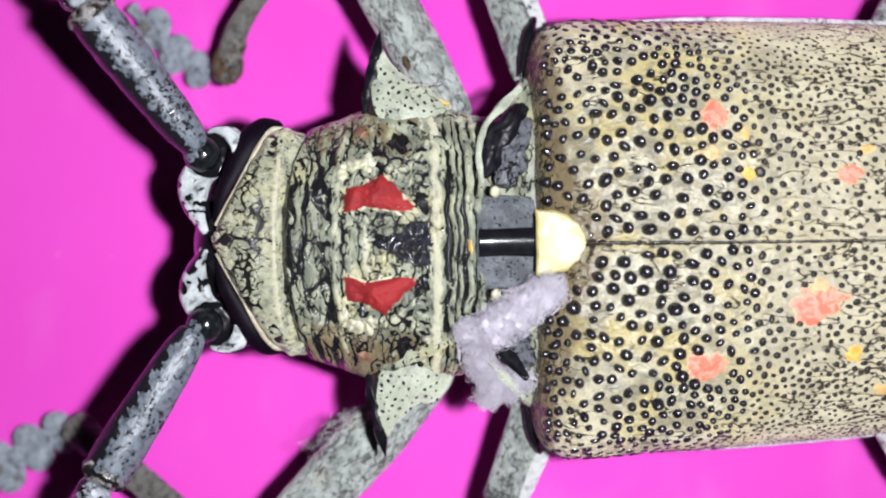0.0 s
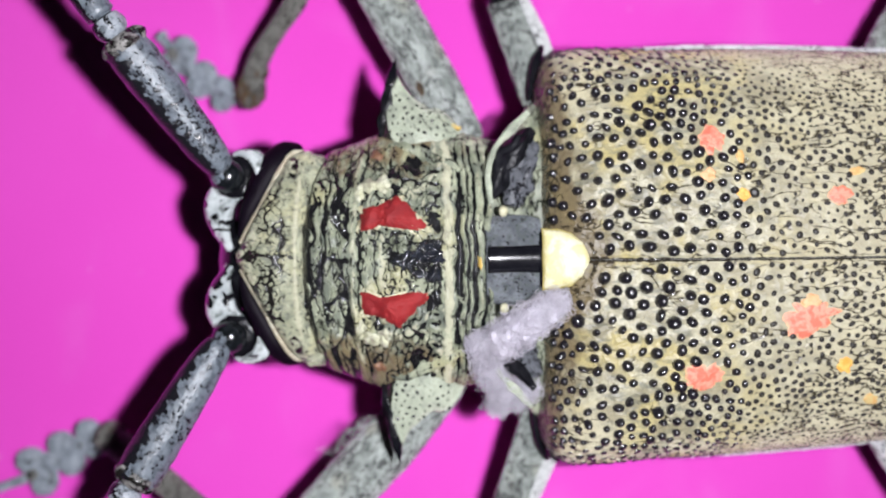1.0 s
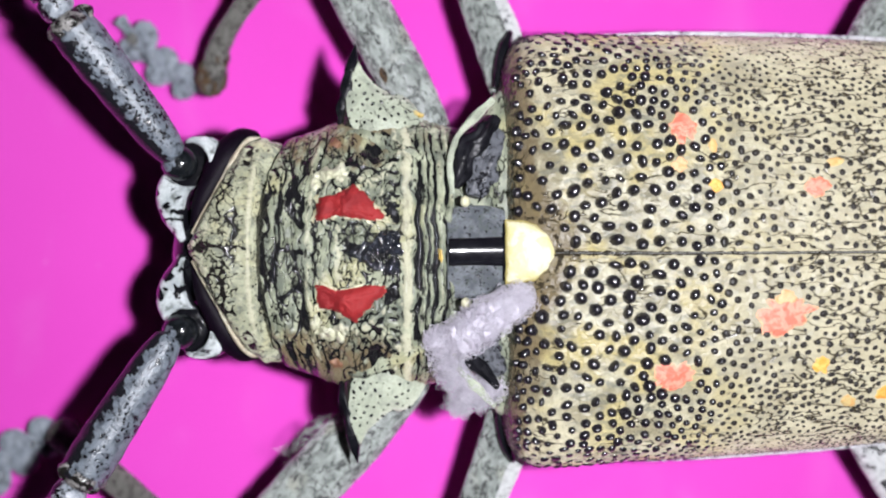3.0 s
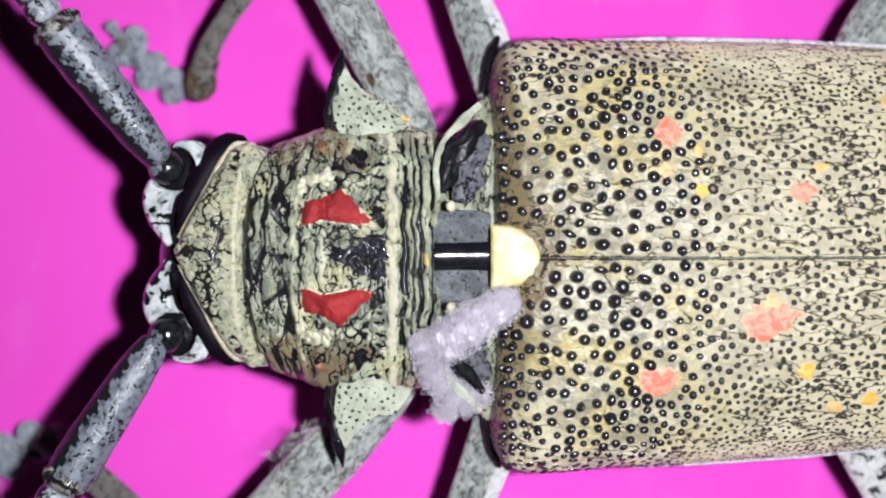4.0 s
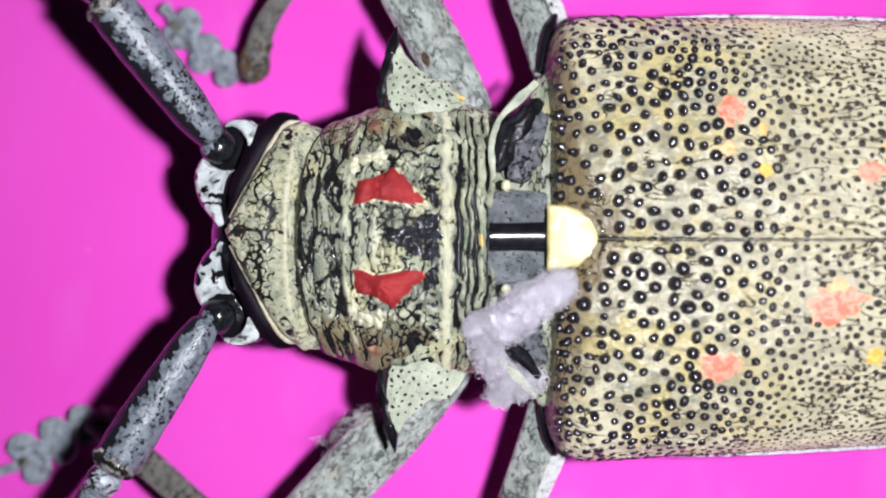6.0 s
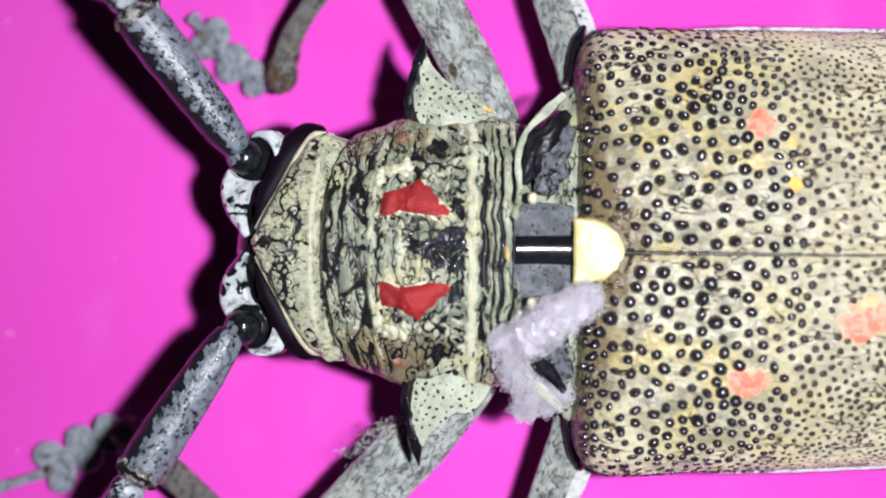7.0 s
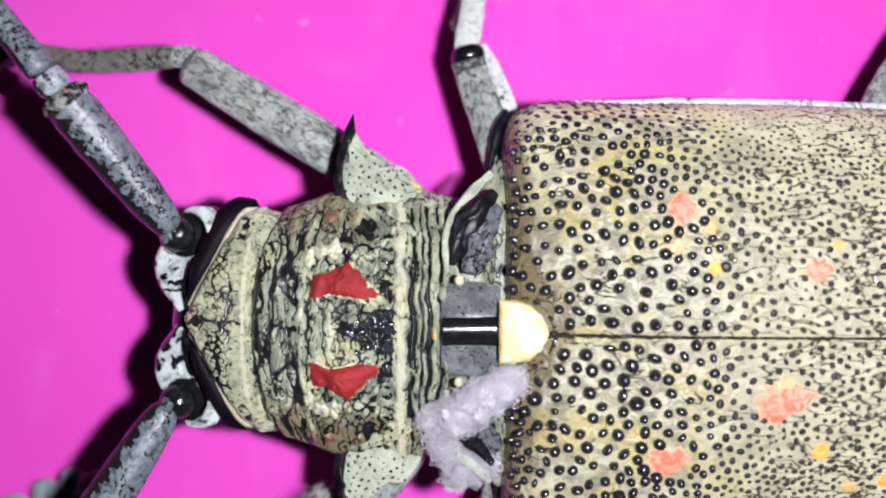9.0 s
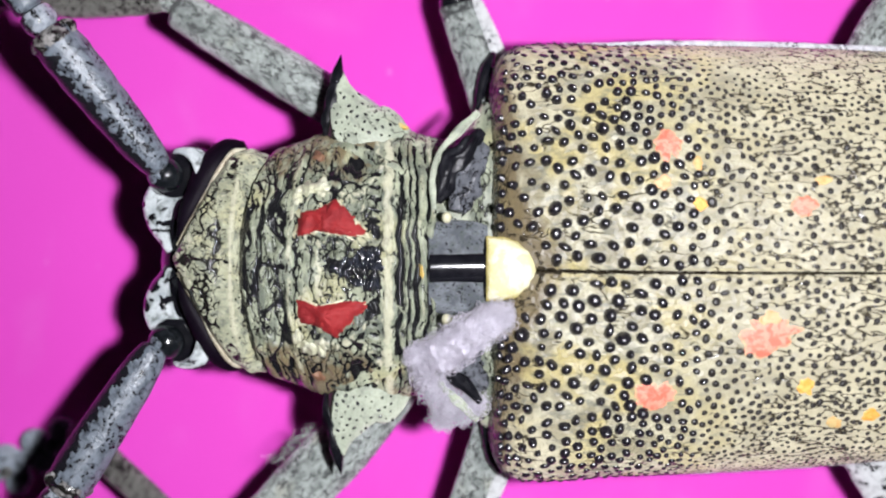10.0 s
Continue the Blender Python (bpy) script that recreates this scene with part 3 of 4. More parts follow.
# head
HEAD = [(-12.3, 0.3, 0.25, 12.0, 11.2, 9.5, 2.0), (-11.95, 0.3, 0.85, 12.7, 11.3, 9.0, 2.0), (-11.3, 0.3, 2.05, 13.25, 11.5, 8.5, 2.1), (-10.7, 0.3, 3.15, 13.45, 11.4, 8.2, 2.2),
        (-10.2, 0.3, 4.05, 13.5, 11.2, 7.8, 2.3), (-9.85, 0.3, 4.75, 13.5, 10.8, 7.6, 2.3), (-9.6, 0.25, 5.05, 13.5, 10.4, 7.5, 2.3), (-9.3, 0.15, 5.2, 13.45, 10.0, 7.2, 2.3), (-9.12, 0.1, 5.2, 12.9, 10.0, 7.2, 2.3),
        (-8.5, 0, 5.0, 11.8, 9.4, 7.0, 2.3)]


def head_relief(x, y, z):
    n = noise.noise(Vector((x * 1.2, y * 1.2, 3)))
    line = (1.0 + 0.6 * noise.noise(Vector((x * 2.2, 3, 3)))) * bump_at(y, 0.06 * math.sin(x * 5), 0.1) * (1 if -11.9 < x < -9.4 else 0)
    star = 1.3 * bump_at(x, -11.5, 0.35) * bump_at(y, 0, 0.4) * (0.9 + 0.8 * noise.noise(Vector((x * 4, y * 4, 1))))
    rear = bump_at(x, -9.36, 0.13)
    scroll = bump_at(x, -9.55, 0.32) * bump_at(abs(y), 4.2, 0.7) * (0.75 + 1.5 * noise.noise(Vector((x * 4, y * 4, 0))))
    fade = min(1, max(0, (-9.5 - x) / 0.5)) * (1 - 0.6 * min(1, max(0, (abs(y) - 2.6) / 1.2)))
    furrow = max(worms(x, y, 1.7, 1.5, 0.13, 7.0), 0.95 * worms(x, y, 2.7, 2.4, 0.12, 17.0)) * fade
    pale = 0.6 * rear + 0.6 * bump_at(x, -11.2, 0.5) * bump_at(abs(y), 0.8, 0.4) + 0.4 * bump_at(x, -9.8, 0.35) * bump_at(abs(y), 2.9, 0.9)
    return 0.10 * n - 0.12 * line - 0.2 * star + 0.12 * rear - 0.10 * furrow, max(line, 0.9 * star, scroll, 1.2 * furrow) - pale


crown = part("head_crown", shell(HEAD, 110, 320, lambda x, y: 0.027 * y * y * min(1, max(0, (x + 10.3) / 1.6)), head_relief), M_HEAD, beetle,
             "cream head crown with fine black wrinkles")
part("head_capsule", joined(ball(-10.3, 0, 9.0, 2.4, 4.6, 3.2), ball(-12.0, 0, 8.2, 1.6, 2.6, 3.2)), M_BLACK, beetle, "black head capsule")

def socket_plate(outline, sgn):
    """A domed plate within an outline of the plan, sunk to a cup about the antenna's joint."""
    pts = [Vector(p) for p in outline]
    c, m, steps, rings = Vector((-12.85, 2.6)), len(pts), 160, 22
    verts, dark = [], []
    for r in range(rings + 1):
        f = r / rings
        for i in range(steps):
            t = i / steps * m
            k = int(t)
            p0, p1, p2, p3 = (pts[(k + o) % m] for o in (-1, 0, 1, 2))
            u = t - k
            p = 0.5 * (2 * p1 + (p2 - p0) * u + (2 * p0 - 5 * p1 + 4 * p2 - p3) * u * u + (3 * p1 - p0 - 3 * p2 + p3) * u**3)
            q = c.lerp(p, max(f, 0.01))
            near = math.hypot(q.x + 12.45, q.y - 3.85)
            cup = 1 / (1 + math.exp((near - 1.0) / 0.05))
            z = 11.75 - 0.9 * f**6 - 1.3 * cup + 0.12 * bump_at(near, 1.2, 0.16) - 0.5 * min(1, max(0, (1.2 - q.y) / 1.2))
            n = noise.noise(Vector((q.x * 2.0, q.y * 2.0 * sgn, 3 + sgn)))
            verts.append((q.x, 0.3 + sgn * q.y, z + 0.05 * n))
            specks = min(1, max(0, (2.7 - q.y) / 0.8)) * (0.22 + 1.7 * max(0, n) + 0.9 * max(0, noise.noise(Vector((q.x * 5, q.y * 5, sgn))))) + 0.9 * max(0, n) * (q.x < -13.1)
            dark.append(max(1.4 * cup, specks, 0.8 * (f > 0.985)))
    verts += [(x, y, 9.6) for x, y, z in verts[-steps:]]
    dark += [0.8] * steps
    faces = [tuple(range(steps))] + grid_faces(rings + 2, steps)
    if sgn < 0:
        faces = [tuple(reversed(q)) for q in faces]
    return verts, faces, dark


for sgn in (1, -1):
    k = 1.0 if sgn > 0 else 0.86
    band = [(0, -12.15, 0.95, 11.1, 0.2), (0.2, -11.8, 2.0, 11.1, 0.45), (0.42, -11.28, 3.05, 10.95, 0.62), (0.65, -10.6, 4.2, 10.55, 0.88), (0.85, -9.95, 4.85, 10.2, 0.8), (1, -9.3, 5.15, 9.9, 0.4)]
    part("compound_eye", tube([(a, x, 0.3 + sgn * y * (1 if sgn > 0 else 0.97), z, r * k) for a, x, y, z, r in band], 60, 28, 1.1), M_EYE, beetle, "dark purple compound eye")
    brow = [(0, -12.1, 0.6), (0.2, -11.6, 1.55), (0.4, -11.0, 2.65), (0.6, -10.45, 3.65), (0.75, -10.0, 4.5), (0.9, -9.55, 4.98), (1, -9.1, 5.1)]
    part("brow_ridge", tube([(a, x + 0.03, 0.3 + sgn * y, 11.75 if a < 0.7 else 11.75 - 2.5 * (a - 0.7), (0.12 + 0.02 * math.sin(a * 140)) * (1 - 7 * max(0, a - 0.88))) for a, x, y in brow], 160, 10, 0.9, 0.5), M_BROW, beetle, "tan beaded ridge along the eye")
    # socket plate: a white pillow, hollowed for the joint
    outline = [(-12.62, 4.95), (-12.1, 5.2), (-11.4, 5.18), (-10.95, 4.9), (-10.9, 4.5), (-11.35, 3.75), (-11.9, 3.1), (-12.4, 2.5), (-12.62, 1.75), (-12.7, 1.0), (-12.55, 0.3), (-12.5, 0.0),
               (-12.85, 0.0), (-13.15, 0.55), (-13.6, 1.2), (-13.9, 1.9), (-13.95, 2.6), (-13.75, 3.2), (-13.4, 3.6), (-13.15, 4.4)]
    part("antenna_socket", socket_plate(outline, sgn), M_PLATE, beetle, "white antennal socket plate with a raised rim")
    part("socket_ball", ball(-12.68, 0.3 + sgn * 3.85, 11.7, 0.84, 0.8, 0.76, 24, 32), M_BALL, beetle, "glossy black antennal joint")
    part("joint_felt", patch([(-13.0 + 0.36 * math.cos(q), 0.3 + sgn * (3.95 + 0.5 * math.sin(q))) for q in np.linspace(0, 5.6, 9).tolist()],
                             lambda x, y: 11.7 + 0.76 * math.sqrt(max(0.0, 1 - ((x + 12.68) / 0.84) ** 2 - ((y - 0.3 - sgn * 3.85) / 0.8) ** 2)), 0.015, 0.7, 6, 31 + sgn, 40, 0.7, 0.02),
         M_SCAPE, beetle, "silvery felt on the antennal joint")
    # antenna
    if sgn > 0:
        base, far, ped, third, last = (-12.85, 4.5, 12.3), (-17.0, 10.2, 14.5), (-17.6, 11.0, 14.7), (-17.95, 11.45, 14.8), (-24.5, 20.0, 16.0)
    else:
        base, far, ped, third, last = (-13.1, -3.82, 12.2), (-17.05, -10.1, 12.8), (-17.6, -10.95, 12.8), (-18.0, -11.55, 12.8), (-23.5, -20.5, 13.2)
    # the scape's shadowed flank is darkened in its colour, with a ragged border
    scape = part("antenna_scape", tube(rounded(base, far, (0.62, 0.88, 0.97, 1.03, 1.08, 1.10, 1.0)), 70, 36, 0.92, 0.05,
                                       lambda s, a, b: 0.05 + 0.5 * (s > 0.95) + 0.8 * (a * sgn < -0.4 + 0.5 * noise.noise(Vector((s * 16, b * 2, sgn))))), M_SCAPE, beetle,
                 "stout silvery antenna base segment flecked with black, its shaded flank painted dark")
    along = (Vector(third) - Vector(far)).normalized()
    collar = part("scape_collar", tube([(0, *(Vector(far) - along * 0.5), 1.0), (0.3, *(Vector(far) - along * 0.2), 1.06), (0.6, *(Vector(far) + along * 0.05), 0.98), (0.85, *(Vector(far) + along * 0.25), 0.8), (1, *(Vector(far) + along * 0.3), 0.55)], 24, 36, 0.95, 0.35,
                                       lambda s, a, b: 0.45 + 0.9 * noise.noise(Vector((s * 3, a * 2.5, b * 2.5 + sgn)))), M_COLLAR, beetle, "ragged dark collar at the end of the antenna base")
    # black blotches, and the same flank's shade in the colour
    part("antenna_pedicel", tube(rounded(Vector(far) + along * 0.3, Vector(far) + along * 1.25, (0.5, 0.74, 0.8, 0.76, 0.68), 0.15), 30, 26, 1, 0.05,
                                 lambda s, a, b: 0.9 * (s > 0.9) + 0.25 + 0.8 * noise.noise(Vector((s * 2.5, a * 2.2, b * 2.2))) + 0.4 * (a * sgn < -0.5)), M_JOINT, beetle, "bulbous silvery antenna joint with black blotches")
    third = tuple(Vector(far) + along * 1.36)
    # flank shade carried on in the colour, with random dark flecks
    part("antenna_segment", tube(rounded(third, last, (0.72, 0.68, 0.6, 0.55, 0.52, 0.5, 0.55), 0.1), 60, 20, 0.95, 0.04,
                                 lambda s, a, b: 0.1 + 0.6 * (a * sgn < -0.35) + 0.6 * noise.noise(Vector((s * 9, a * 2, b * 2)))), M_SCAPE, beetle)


# middle body, between thorax shield and wing cases
part("mid_thorax", shell([(-0.8, 0, 6.0, 12.4, 9.8, 4.6, 2.2), (0.6, 0, 5.9, 12.5, 9.8, 4.4, 2.2), (1.4, 0, 6.7, 12.3, 9.8, 4.2, 2.2), (2.0, 0, 7.7, 11.9, 9.6, 4.2, 2.2), (3.6, 0, 8.0, 11.9, 9.5, 4.0, 2.3)], 24, 64,
                         None, lambda x, y, z: (0.12 * noise.noise(Vector((x * 2, y * 2, z))), 0.0)), M_PRONOTUM, beetle, "wrinkled middle thorax")
part("neck_plate", shell([(-0.45, 0, 2.0, 14.25, 12.6, 12.0, 2.2), (0.5, 0, 2.15, 14.22, 12.7, 12.0, 2.2), (1.4, 0, 2.1, 14.14, 12.8, 12.0, 2.2), (2.15, 0, 1.9, 14.05, 12.8, 12.0, 2.2)], 30, 64),
     M_SLATE, beetle, "slate-grey leathery plate before the scutellum")
part("polished_band", shell([(-0.4, -0.2, 0.84, 14.45, 13.2, 12.6, 2.4), (0.4, -0.2, 0.86, 14.40, 13.2, 12.6, 2.4), (1.2, -0.2, 0.86, 14.34, 13.2, 12.6, 2.4), (2.08, -0.2, 0.84, 14.27, 13.2, 12.6, 2.4)], 40, 56, None, lambda x, y, z: (0.3 * y, 0.0)),
     M_BLACK, beetle, "polished black band")
for sgn in (1, -1):
    crest = [(0, -0.2, 2.6, 13.8, 0.10), (0.25, -0.3, 3.9, 13.35, 0.13), (0.5, 0.02, 5.15, 12.9, 0.12), (0.75, 0.78, 6.05, 12.4, 0.19), (1, 1.7, 7.0, 11.9, 0.14)]
    part("cream_crest", tube([(k, x, sgn * y, z + 0.15, r) for k, x, y, z, r in crest], 60, 18, 0.8, 0.7), M_SPINE, beetle, "cream ridge at the wing root")
    root = [(0, -0.1, 2.9, 13.3, 0.2), (0.3, 0.1, 3.6, 13.2, 0.46), (0.5, 0.42, 4.45, 13.0, 0.52), (0.75, 1.15, 5.3, 12.7, 0.42), (1, 1.85, 6.15, 12.3, 0.2)]
    part("wing_root", tube([(k, x, sgn * y, z, r * (1 if sgn > 0 else 0.6)) for k, x, y, z, r in root], 50, 22, 0.9, 0.9), M_ROOT, beetle, "black wing root")
    skin = [(0, 0.8, 2.5, 13.2, 0.4), (0.3, 1.0, 3.4, 13.0, 0.58), (0.6, 1.25, 4.2, 12.75, 0.58), (0.8, 1.6, 4.9, 12.45, 0.45), (1, 2.0, 5.5, 12.2, 0.3)]
    part("wing_root_membrane", tube([(k, x, sgn * y, z, r) for k, x, y, z, r in skin], 50, 24, 0.8, 0.9), M_SKIN, beetle, "slate wing root membrane")
    part("white_knob", ball(0.35, sgn * 2.25, 14.0, 0.22, 0.26, 0.22, 10, 12), M_CREST, beetle, "small cream knob")

SCUT = [(2.1, 1.42), (2.75, 1.42), (3.4, 1.25), (3.95, 0.85), (4.22, 0.35)]
outline = SCUT + [(4.3, 0.0)] + [(x, -y) for x, y in reversed(SCUT)]
part("scutellum", patch(outline, lambda x, y: 14.55 - 0.12 * y * y + 0.03 * (x - 2), 0.22, 0.05, 9, 5, 64, 0.85), M_CREAM, beetle, "pale yellow scutellum")
part("scutellum_base", shell([(2.0, 0, 1.3, 14.35, 13.6, 12.5, 2.4), (3.0, 0, 1.3, 14.45, 13.6, 12.5, 2.4), (4.2, 0, 0.5, 14.3, 13.6, 12.5, 2.4)], 16, 32), M_BLACK, beetle)

# wing cases
E_KEYS = [(2.2, 0, 8.2, 10.6, 9.4, 2.8), (2.45, 0, 9.1, 12.3, 9.3, 3.0), (3.0, 0, 9.7, 13.7, 9.2, 3.1), (3.8, 0, 10.0, 14.5, 9.2, 3.1), (5.5, 0, 10.05, 14.8, 9.1, 3.0),
          (8.0, 0, 10.0, 15.0, 9.0, 2.8), (11.0, 0, 10.05, 15.1, 9.0, 2.6), (16.0, 0, 10.0, 15.1, 8.9, 2.5), (22.0, 0, 9.75, 14.9, 8.8, 2.4),
          (28.0, 0, 9.1, 14.0, 8.4, 2.3), (33.0, 0, 7.6, 12.4, 8.0, 2.2), (36.5, 0, 5.0, 10.4, 7.6, 2.2), (38.0, 0, 2.6, 8.6, 7.2, 2.2)]
E_ROWS = smooth_keys(E_KEYS, 361)


def lean(z):
    return 0.085 * (14.0 - z)


def case_point(x, s, sgn):
    """A place on a wing case: s runs from the seam (0) to the outer edge (1)."""
    w, top, edge, p = (float(np.interp(x, E_ROWS[:, 0], E_ROWS[:, k])) for k in (2, 3, 4, 5))
    w += 0.33 - 0.043 * (min(x, 24) - 4) if sgn < 0 else -0.05 - 0.008 * (min(x, 24) - 4)
    a = s * math.pi / 2
    y = 0.035 + (w - 0.035) * math.sin(a) ** (2 / p)
    z = edge + (top - edge) * max(math.cos(a), 0) ** (2 / p)
    z += 0.10 * bump_at(y, 0.25, 0.22) * min(1, max(0, (x - 4) / 3))
    z -= 0.06 * bump_at(y, 0.0, 0.12)
    front = max(0.0, 1 - (x - 1.95) / 4)
    z += 0.35 * bump_at(y, 2.6, 1.1) * front + 0.25 * bump_at(y, 7.6, 1.4) * front - 0.45 * bump_at(y, 5.0, 1.1) * front
    z += 0.06 * noise.noise(Vector((x * 0.8, sgn * y * 0.9, 2.0)))
    return Vector((x, sgn * y + lean(z), z))


def wing_case(sgn):
    nx, ns = 190, 72
    xs = [2.2 + (38.0 - 2.2) * (i / (nx - 1)) ** 1.35 for i in range(nx)]
    verts, dark, wear, tan = [], [], [], []
    for i, x in enumerate(xs):
        for j in range(ns):
            v = case_point(x, (j / (ns - 1)) ** 1.45, sgn)
            verts.append(tuple(v))
            d = 1.0 * bump_at(v.y, lean(v.z), 0.06)
            # front slope: brown cuticle plus the slope's shade, both put into the colour
            d = max(d, 0.62 * bump_at(x, 1.9, 1.3) + 0.15 * noise.noise(Vector((x * 3, v.y * 1.2, 0))) * bump_at(x, 2.2, 1.2), 0.6 * bump_at(math.hypot((x - 2.6) / 1.9, (v.y - lean(v.z)) / 1.65), 1.0, 0.1))
            dark.append(max(d, 0.75 * bump_at(x, 1.8, 0.45)))
            wear.append(max(min(1, max(0, (x - 8) / 8)), 0.9 * bump_at(math.hypot((x - 4.0) / 1.3, abs(v.y) - 8.2), 0, 1.6)))
            tan.append(2.2 * bump_at(x, 1.7, 2.2 - 0.13 * abs(v.y)) * (0.8 + 0.8 * noise.noise(Vector((x * 1.2, v.y * 0.8, 6)))) + 0.5 * bump_at(math.hypot((x - 2.6) / 2.4, v.y / 2.3), 0.9, 0.3))
        e = case_point(x, 1.0, sgn)
        verts.append((x, e.y - sgn * 0.5, e.z - 0.25))
        verts.append((x, sgn * 0.03, e.z + 0.3))
        dark += [0.0, 0.0]
        tan += [0.0, 0.0]
        wear += [0.0, 0.0]
    faces = capped(nx, ns + 2)
    if sgn < 0:
        faces = [tuple(reversed(f)) for f in faces]
    return verts, faces, dark, wear, tan


cases = {s: part("wing_case", wing_case(s), M_ELYTRA, beetle, "tan wing case studded with black tubercles and orange spots") for s in (1, -1)}
for s in (1, -1):
    keys = []
    for i, x in enumerate(np.linspace(5.5, 37.0, 40).tolist()):
        e = case_point(x, 1.0, s)
        keys.append((i, x, e.y + s * (0.05 if s > 0 else 0.2), e.z - 0.1, 0.05 + 0.17 * min(1, (x - 5.5) / 4)))
    part("case_margin", tube(keys, 120, 12, 0.8, 0.2), M_MARGIN, cases[s], "silvery rim of a wing case")
part("abdomen", shell([(2.5, 0.4, 7.8, 12.2, 7.6, 3.0, 2.3), (8, 0.4, 9.2, 13.6, 7.4, 2.4, 2.3), (18, 0.4, 9.2, 13.8, 7.2, 2.2, 2.3), (28, 0.4, 8.2, 12.6, 7.0, 2.6, 2.3), (37, 0.4, 2.5, 8, 6.4, 4.6, 2.2)], 40, 40),
     M_BELLY, beetle, "grey felted abdomen under the wing cases")

case_tops = {s: top_of(cases[s]) for s in cases}

# coloured spots: plan place, half length, half width, turn, material
SPOTS = [(9.95, 5.45, 0.72, 0.72, 0.2, M_ORANGE, "salmon-orange spot"), (9.72, 3.8, 0.42, 0.36, 0, M_PEACH, "faint peach spot"), (11.2, 4.6, 0.28, 0.36, 0, M_YELLOW, "faint yellow spot"),
         (11.27, 2.86, 0.34, 0.4, 0.3, M_GOLD, "small orange-yellow spot"), (15.7, 2.79, 0.58, 0.55, 0, M_ORANGE, "salmon-orange spot"), (16.55, 3.89, 0.36, 0.22, 0, M_YELLOW, "faint yellow spot"),
         (19.8, 6.9, 0.36, 0.3, 0, M_YELLOW, "faint yellow spot"), (9.42, -5.5, 1.12, 0.68, 0.12, M_ORANGE, "salmon-orange spot"), (14.15, -2.8, 1.36, 0.78, 0.1, M_ORANGE, "large salmon-orange spot"),
         (14.3, -2.05, 0.55, 0.4, 0, M_PEACH, "faint peach spot"), (15.9, -5.0, 0.44, 0.46, 0, M_GOLD, "small orange-yellow spot"), (17.35, -6.7, 0.42, 0.3, 0, M_YELLOW, "faint yellow spot"),
         (18.85, -6.35, 0.44, 0.36, 0, M_GOLD, "small orange-yellow spot")]
for k, (x, y, a, b, turn, m, words) in enumerate(SPOTS):
    shape = []
    for i in range(14):
        q = 2 * math.pi * i / 14
        r = 1 + 0.22 * noise.noise(Vector((math.cos(q) * 1.7 + k * 5, math.sin(q) * 1.7, k)))
        dx, dy = a * r * math.cos(q), b * r * math.sin(q)
        shape.append((x + dx * math.cos(turn) - dy * math.sin(turn), y + dx * math.sin(turn) + dy * math.cos(turn)))
    part("wing_spot", patch(shape, case_tops[1 if y > 0 else -1], 0.05, 0.5, 6, k, 60, 0.6), m, cases[1 if y > 0 else -1], words)

# tubercles: single ones over the shoulders, the finer rest joined
DOME = []
for i, (r, z) in enumerate(((0.98, -0.35), (0.96, 0.2), (0.84, 0.65), (0.58, 0.91), (0.26, 0.99))):
    DOME += [(r * math.cos(2 * math.pi * j / 9), r * math.sin(2 * math.pi * j / 9), z) for j in range(9)]
DOME_FACES = [f for f in grid_faces(5, 9)] + [tuple(range(36, 45))]
dome = bpy.data.meshes.new("tubercle")
dome.from_pydata([tuple(c * MM for c in v) for v in DOME], [], DOME_FACES)
dome.polygons.foreach_set("use_smooth", [True] * len(dome.polygons))
dome.materials.append(M_TUBERCLE)


def tubercle_field(sgn):
    """Scattered places on one wing case, wide and large in front, dense and fine behind."""
    rng = random.Random(11 + sgn)
    kept = []
    cells = {}
    for _ in range(60000):
        x = 2.75 + 21.75 * rng.random()
        s = 0.005 + 0.965 * rng.random() ** 1.35
        v = case_point(x, s, sgn)
        out = min(1, max(0, (abs(v.y) - 5.0) / 5.0))
        back = min(1, max(0, (x - 8.5 + 2.0 * out) / 5.5))
        side = min(1, max(0, (abs(v.y) - 2.5) / 4.0))
        gap = (0.64 if sgn > 0 else 0.62) - 0.235 * back - 0.08 * side - 0.08 * out * (1 - 0.5 * back)
        if x > 20 and rng.random() < 0.25:
            continue
        if any(math.hypot((v.x - sx) / (a + 0.1), (v.y - sy) / (b + 0.1)) < 1.0 for sx, sy, a, b, *_ in SPOTS):
            continue
        if v.x < 4.6 and abs(v.y) < 1.75:
            continue
        key = (int(v.x), int(v.y * 1.0 + 50), int(v.z))
        near = [q for i in (-1, 0, 1) for j in (-1, 0, 1) for k in (-1, 0, 1) for q in cells.get((key[0] + i, key[1] + j, key[2] + k), ())]
        if any((v - q).length < gap for q in near):
            continue
        cells.setdefault(key, []).append(v)
        e = 0.02
        n = (case_point(x + e, s, sgn) - v).cross(case_point(x, min(s + 0.004, 1), sgn) - v).normalized()
        if n.z < 0:
            n = -n
        flat = 1 - 0.75 * min(1, max(0, (abs(v.y) - 8.0) / 1.2))
        size = (0.245 - 0.10 * back - 0.07 * out) * (0.88 + 0.22 * rng.random()) * (0.8 + 0.2 * min(1, max(0, (x - 3) / 2)))
        if abs(v.y) < 3 and x < 12:
            size *= 1.12
        n = (n + Vector((0.2, 0.0, 0.0)) + 0.16 * Vector([rng.gauss(0, 1) for _ in range(3)])).normalized()
        kept.append((v, n, size, x, flat))
    return kept


